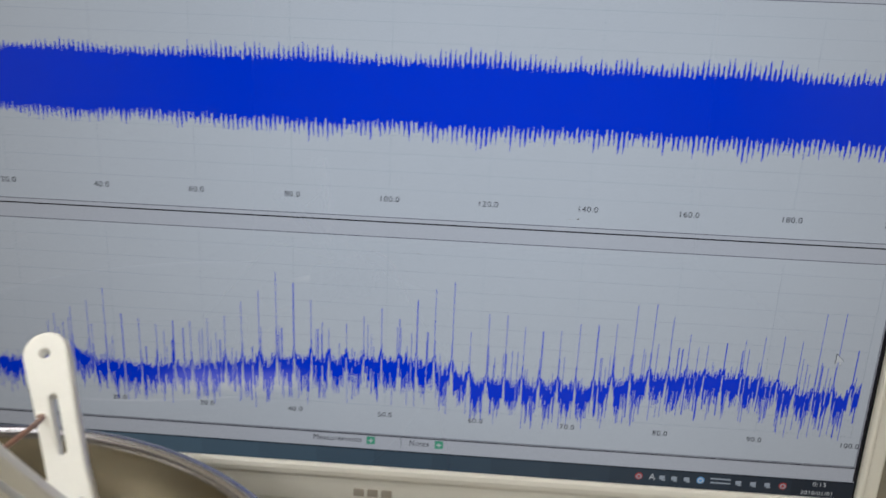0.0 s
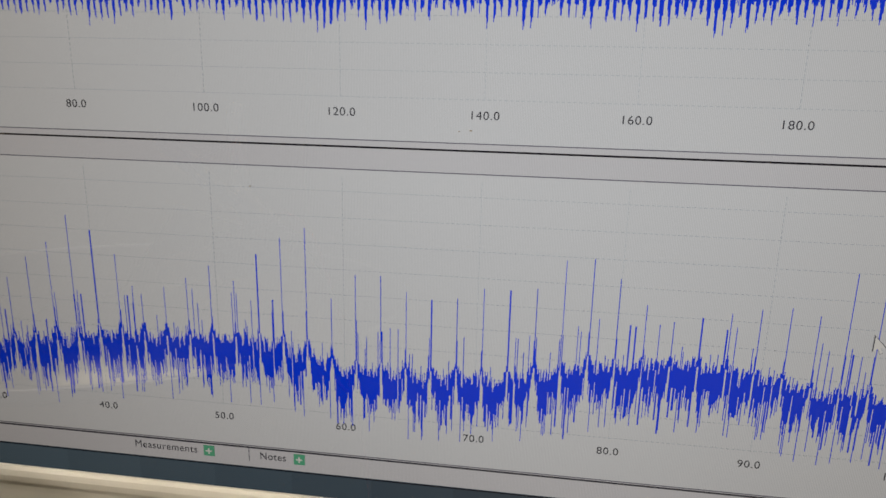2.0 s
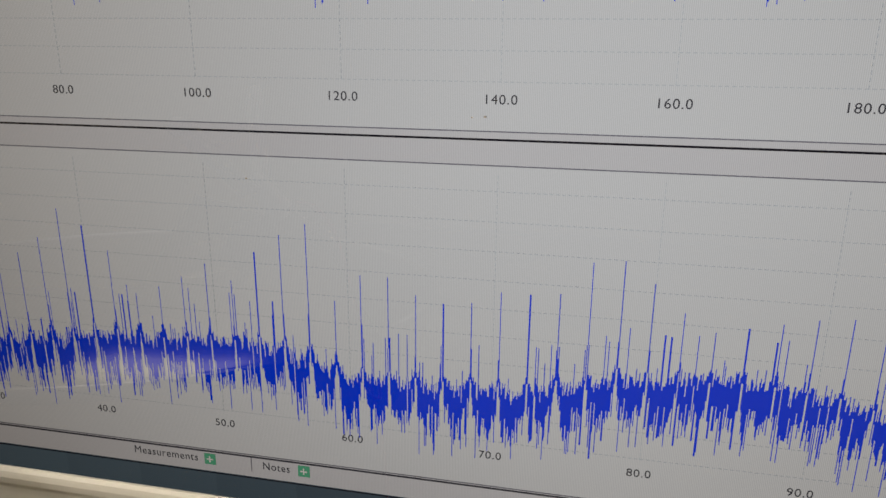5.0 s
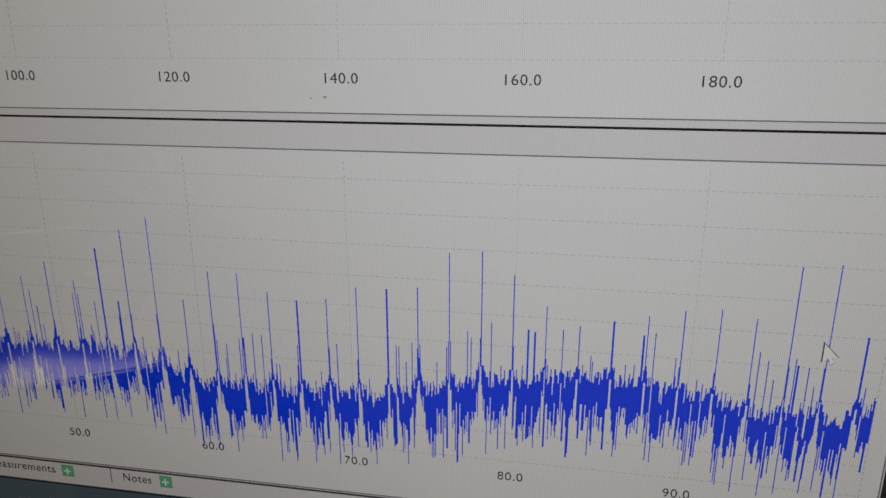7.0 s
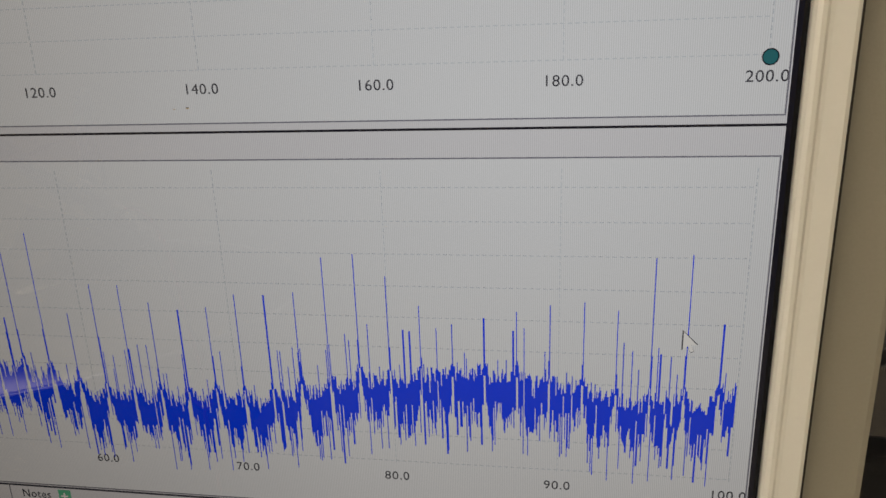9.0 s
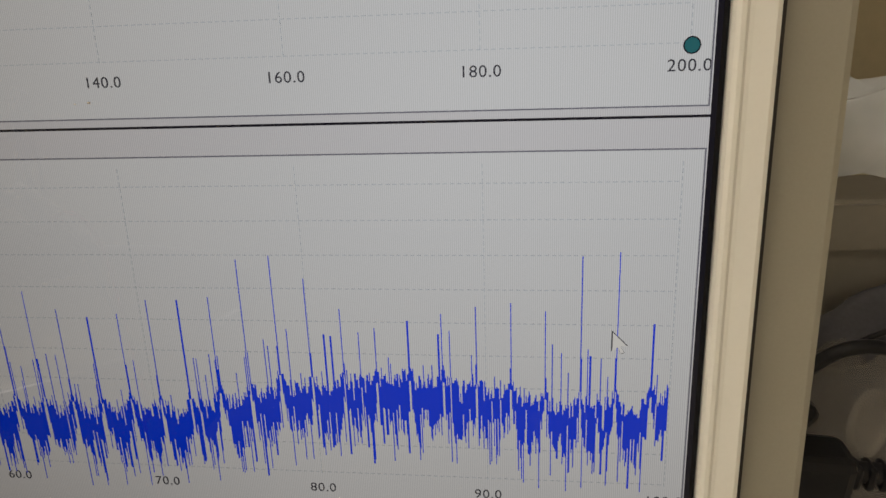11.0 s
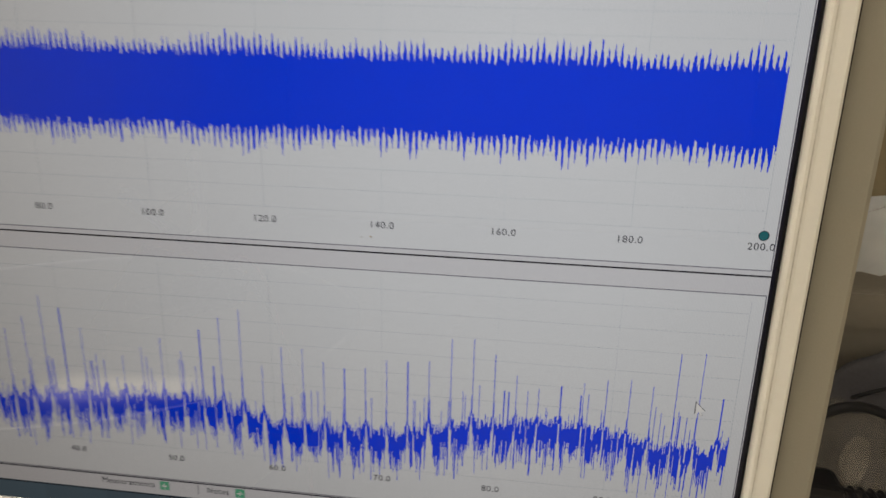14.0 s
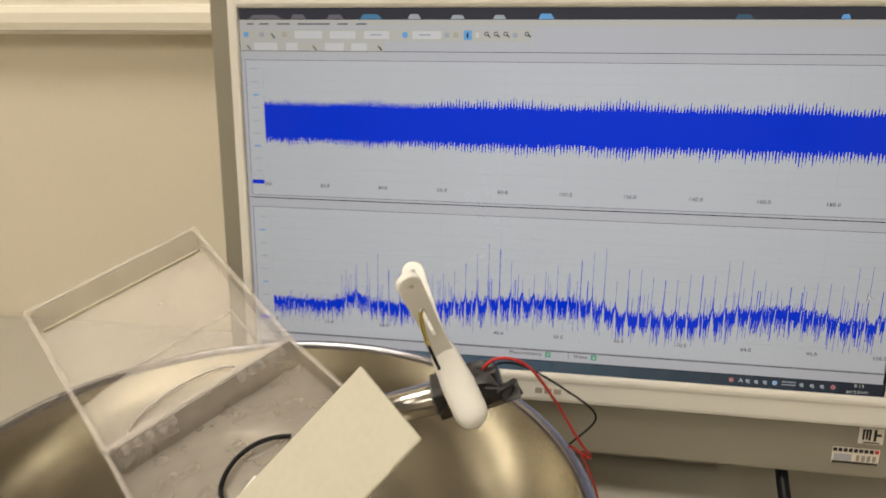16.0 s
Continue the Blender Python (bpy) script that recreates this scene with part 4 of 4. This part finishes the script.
    part("rim", spin(bmesh.new(), [(0.0125, 0.0), (0.0138, 0.0008), (0.0138, 0.0022), (0.0125, 0.003), (0.0118, 0.0015), (0.0125, 0.0)], 40), M_DISH, cup, "raised clear rim", smooth=True)
    bag = bmesh.new()
    bmesh.ops.create_icosphere(bag, subdivisions=4, radius=1)
    for v in bag.verts:
        k = 1 + 0.22 * noise.noise(v.co * 2.1) + 0.10 * noise.noise(v.co * 6)
        v.co = Vector((v.co.x * 0.038, v.co.y * 0.009, v.co.z * 0.058)) * k
    bg = tagged(new("clear_bag", mesh_from("clear_bag", bag, M_DISH, True)), "crumpled clear tan plastic bag behind the monitor", "plastic bag")
    bg.location = (0.542, 0.100, DESK + 0.066)
    part("dish", spin(bmesh.new(), [(0.0005, 0.0), (0.009, 0.0), (0.0115, 0.001), (0.0118, 0.0022), (0.0113, 0.0022), (0.0088, 0.0008), (0.0005, 0.0008)], 40), M_DISH, cup, smooth=True)


def dark_mass():
    # soft dark mass added to fill a dark bluish area, lumpy and rounded
    bm = bmesh.new()
    bmesh.ops.create_icosphere(bm, subdivisions=4, radius=1)
    for v in bm.verts:
        c = v.co.copy()
        k = 1 + 0.16 * noise.noise(c * 1.7) + 0.05 * noise.noise(c * 5)
        v.co = Vector((math.copysign(abs(c.x) ** 0.7, c.x) * 0.062, math.copysign(abs(c.y) ** 0.8, c.y) * 0.016, math.copysign(abs(c.z) ** 0.7, c.z) * 0.072)) * k
    ob = tagged(new("dark_mass"), "dark blue-grey lumpy mass filling a dark area behind the monitor", "pouch")
    ob.location = (0.592, 0.126, DESK + 0.074)
    part("body", bm, M_DARK_MASS, ob, smooth=True)
    tube("seam", [(-0.058, -0.004, 0.03), (-0.03, -0.016, 0.058), (0.0, -0.016, 0.066), (0.03, -0.016, 0.06), (0.058, -0.004, 0.03)], 0.0012, M_BLACK, ob)


side_clutter()
dark_mass()
tagged(tube("black_cable", [at_screen((0.405, 0.03, -0.205)), at_screen((0.402, 0.0, -0.228)), at_screen((0.404, -0.02, -0.242)), at_screen((0.415, -0.03, -0.2475)), at_screen((0.44, -0.02, -0.2475)), at_screen((0.5, 0.02, -0.2475))], 0.0048, M_BLACK), "thick black cable lying under the monitor", "cable")
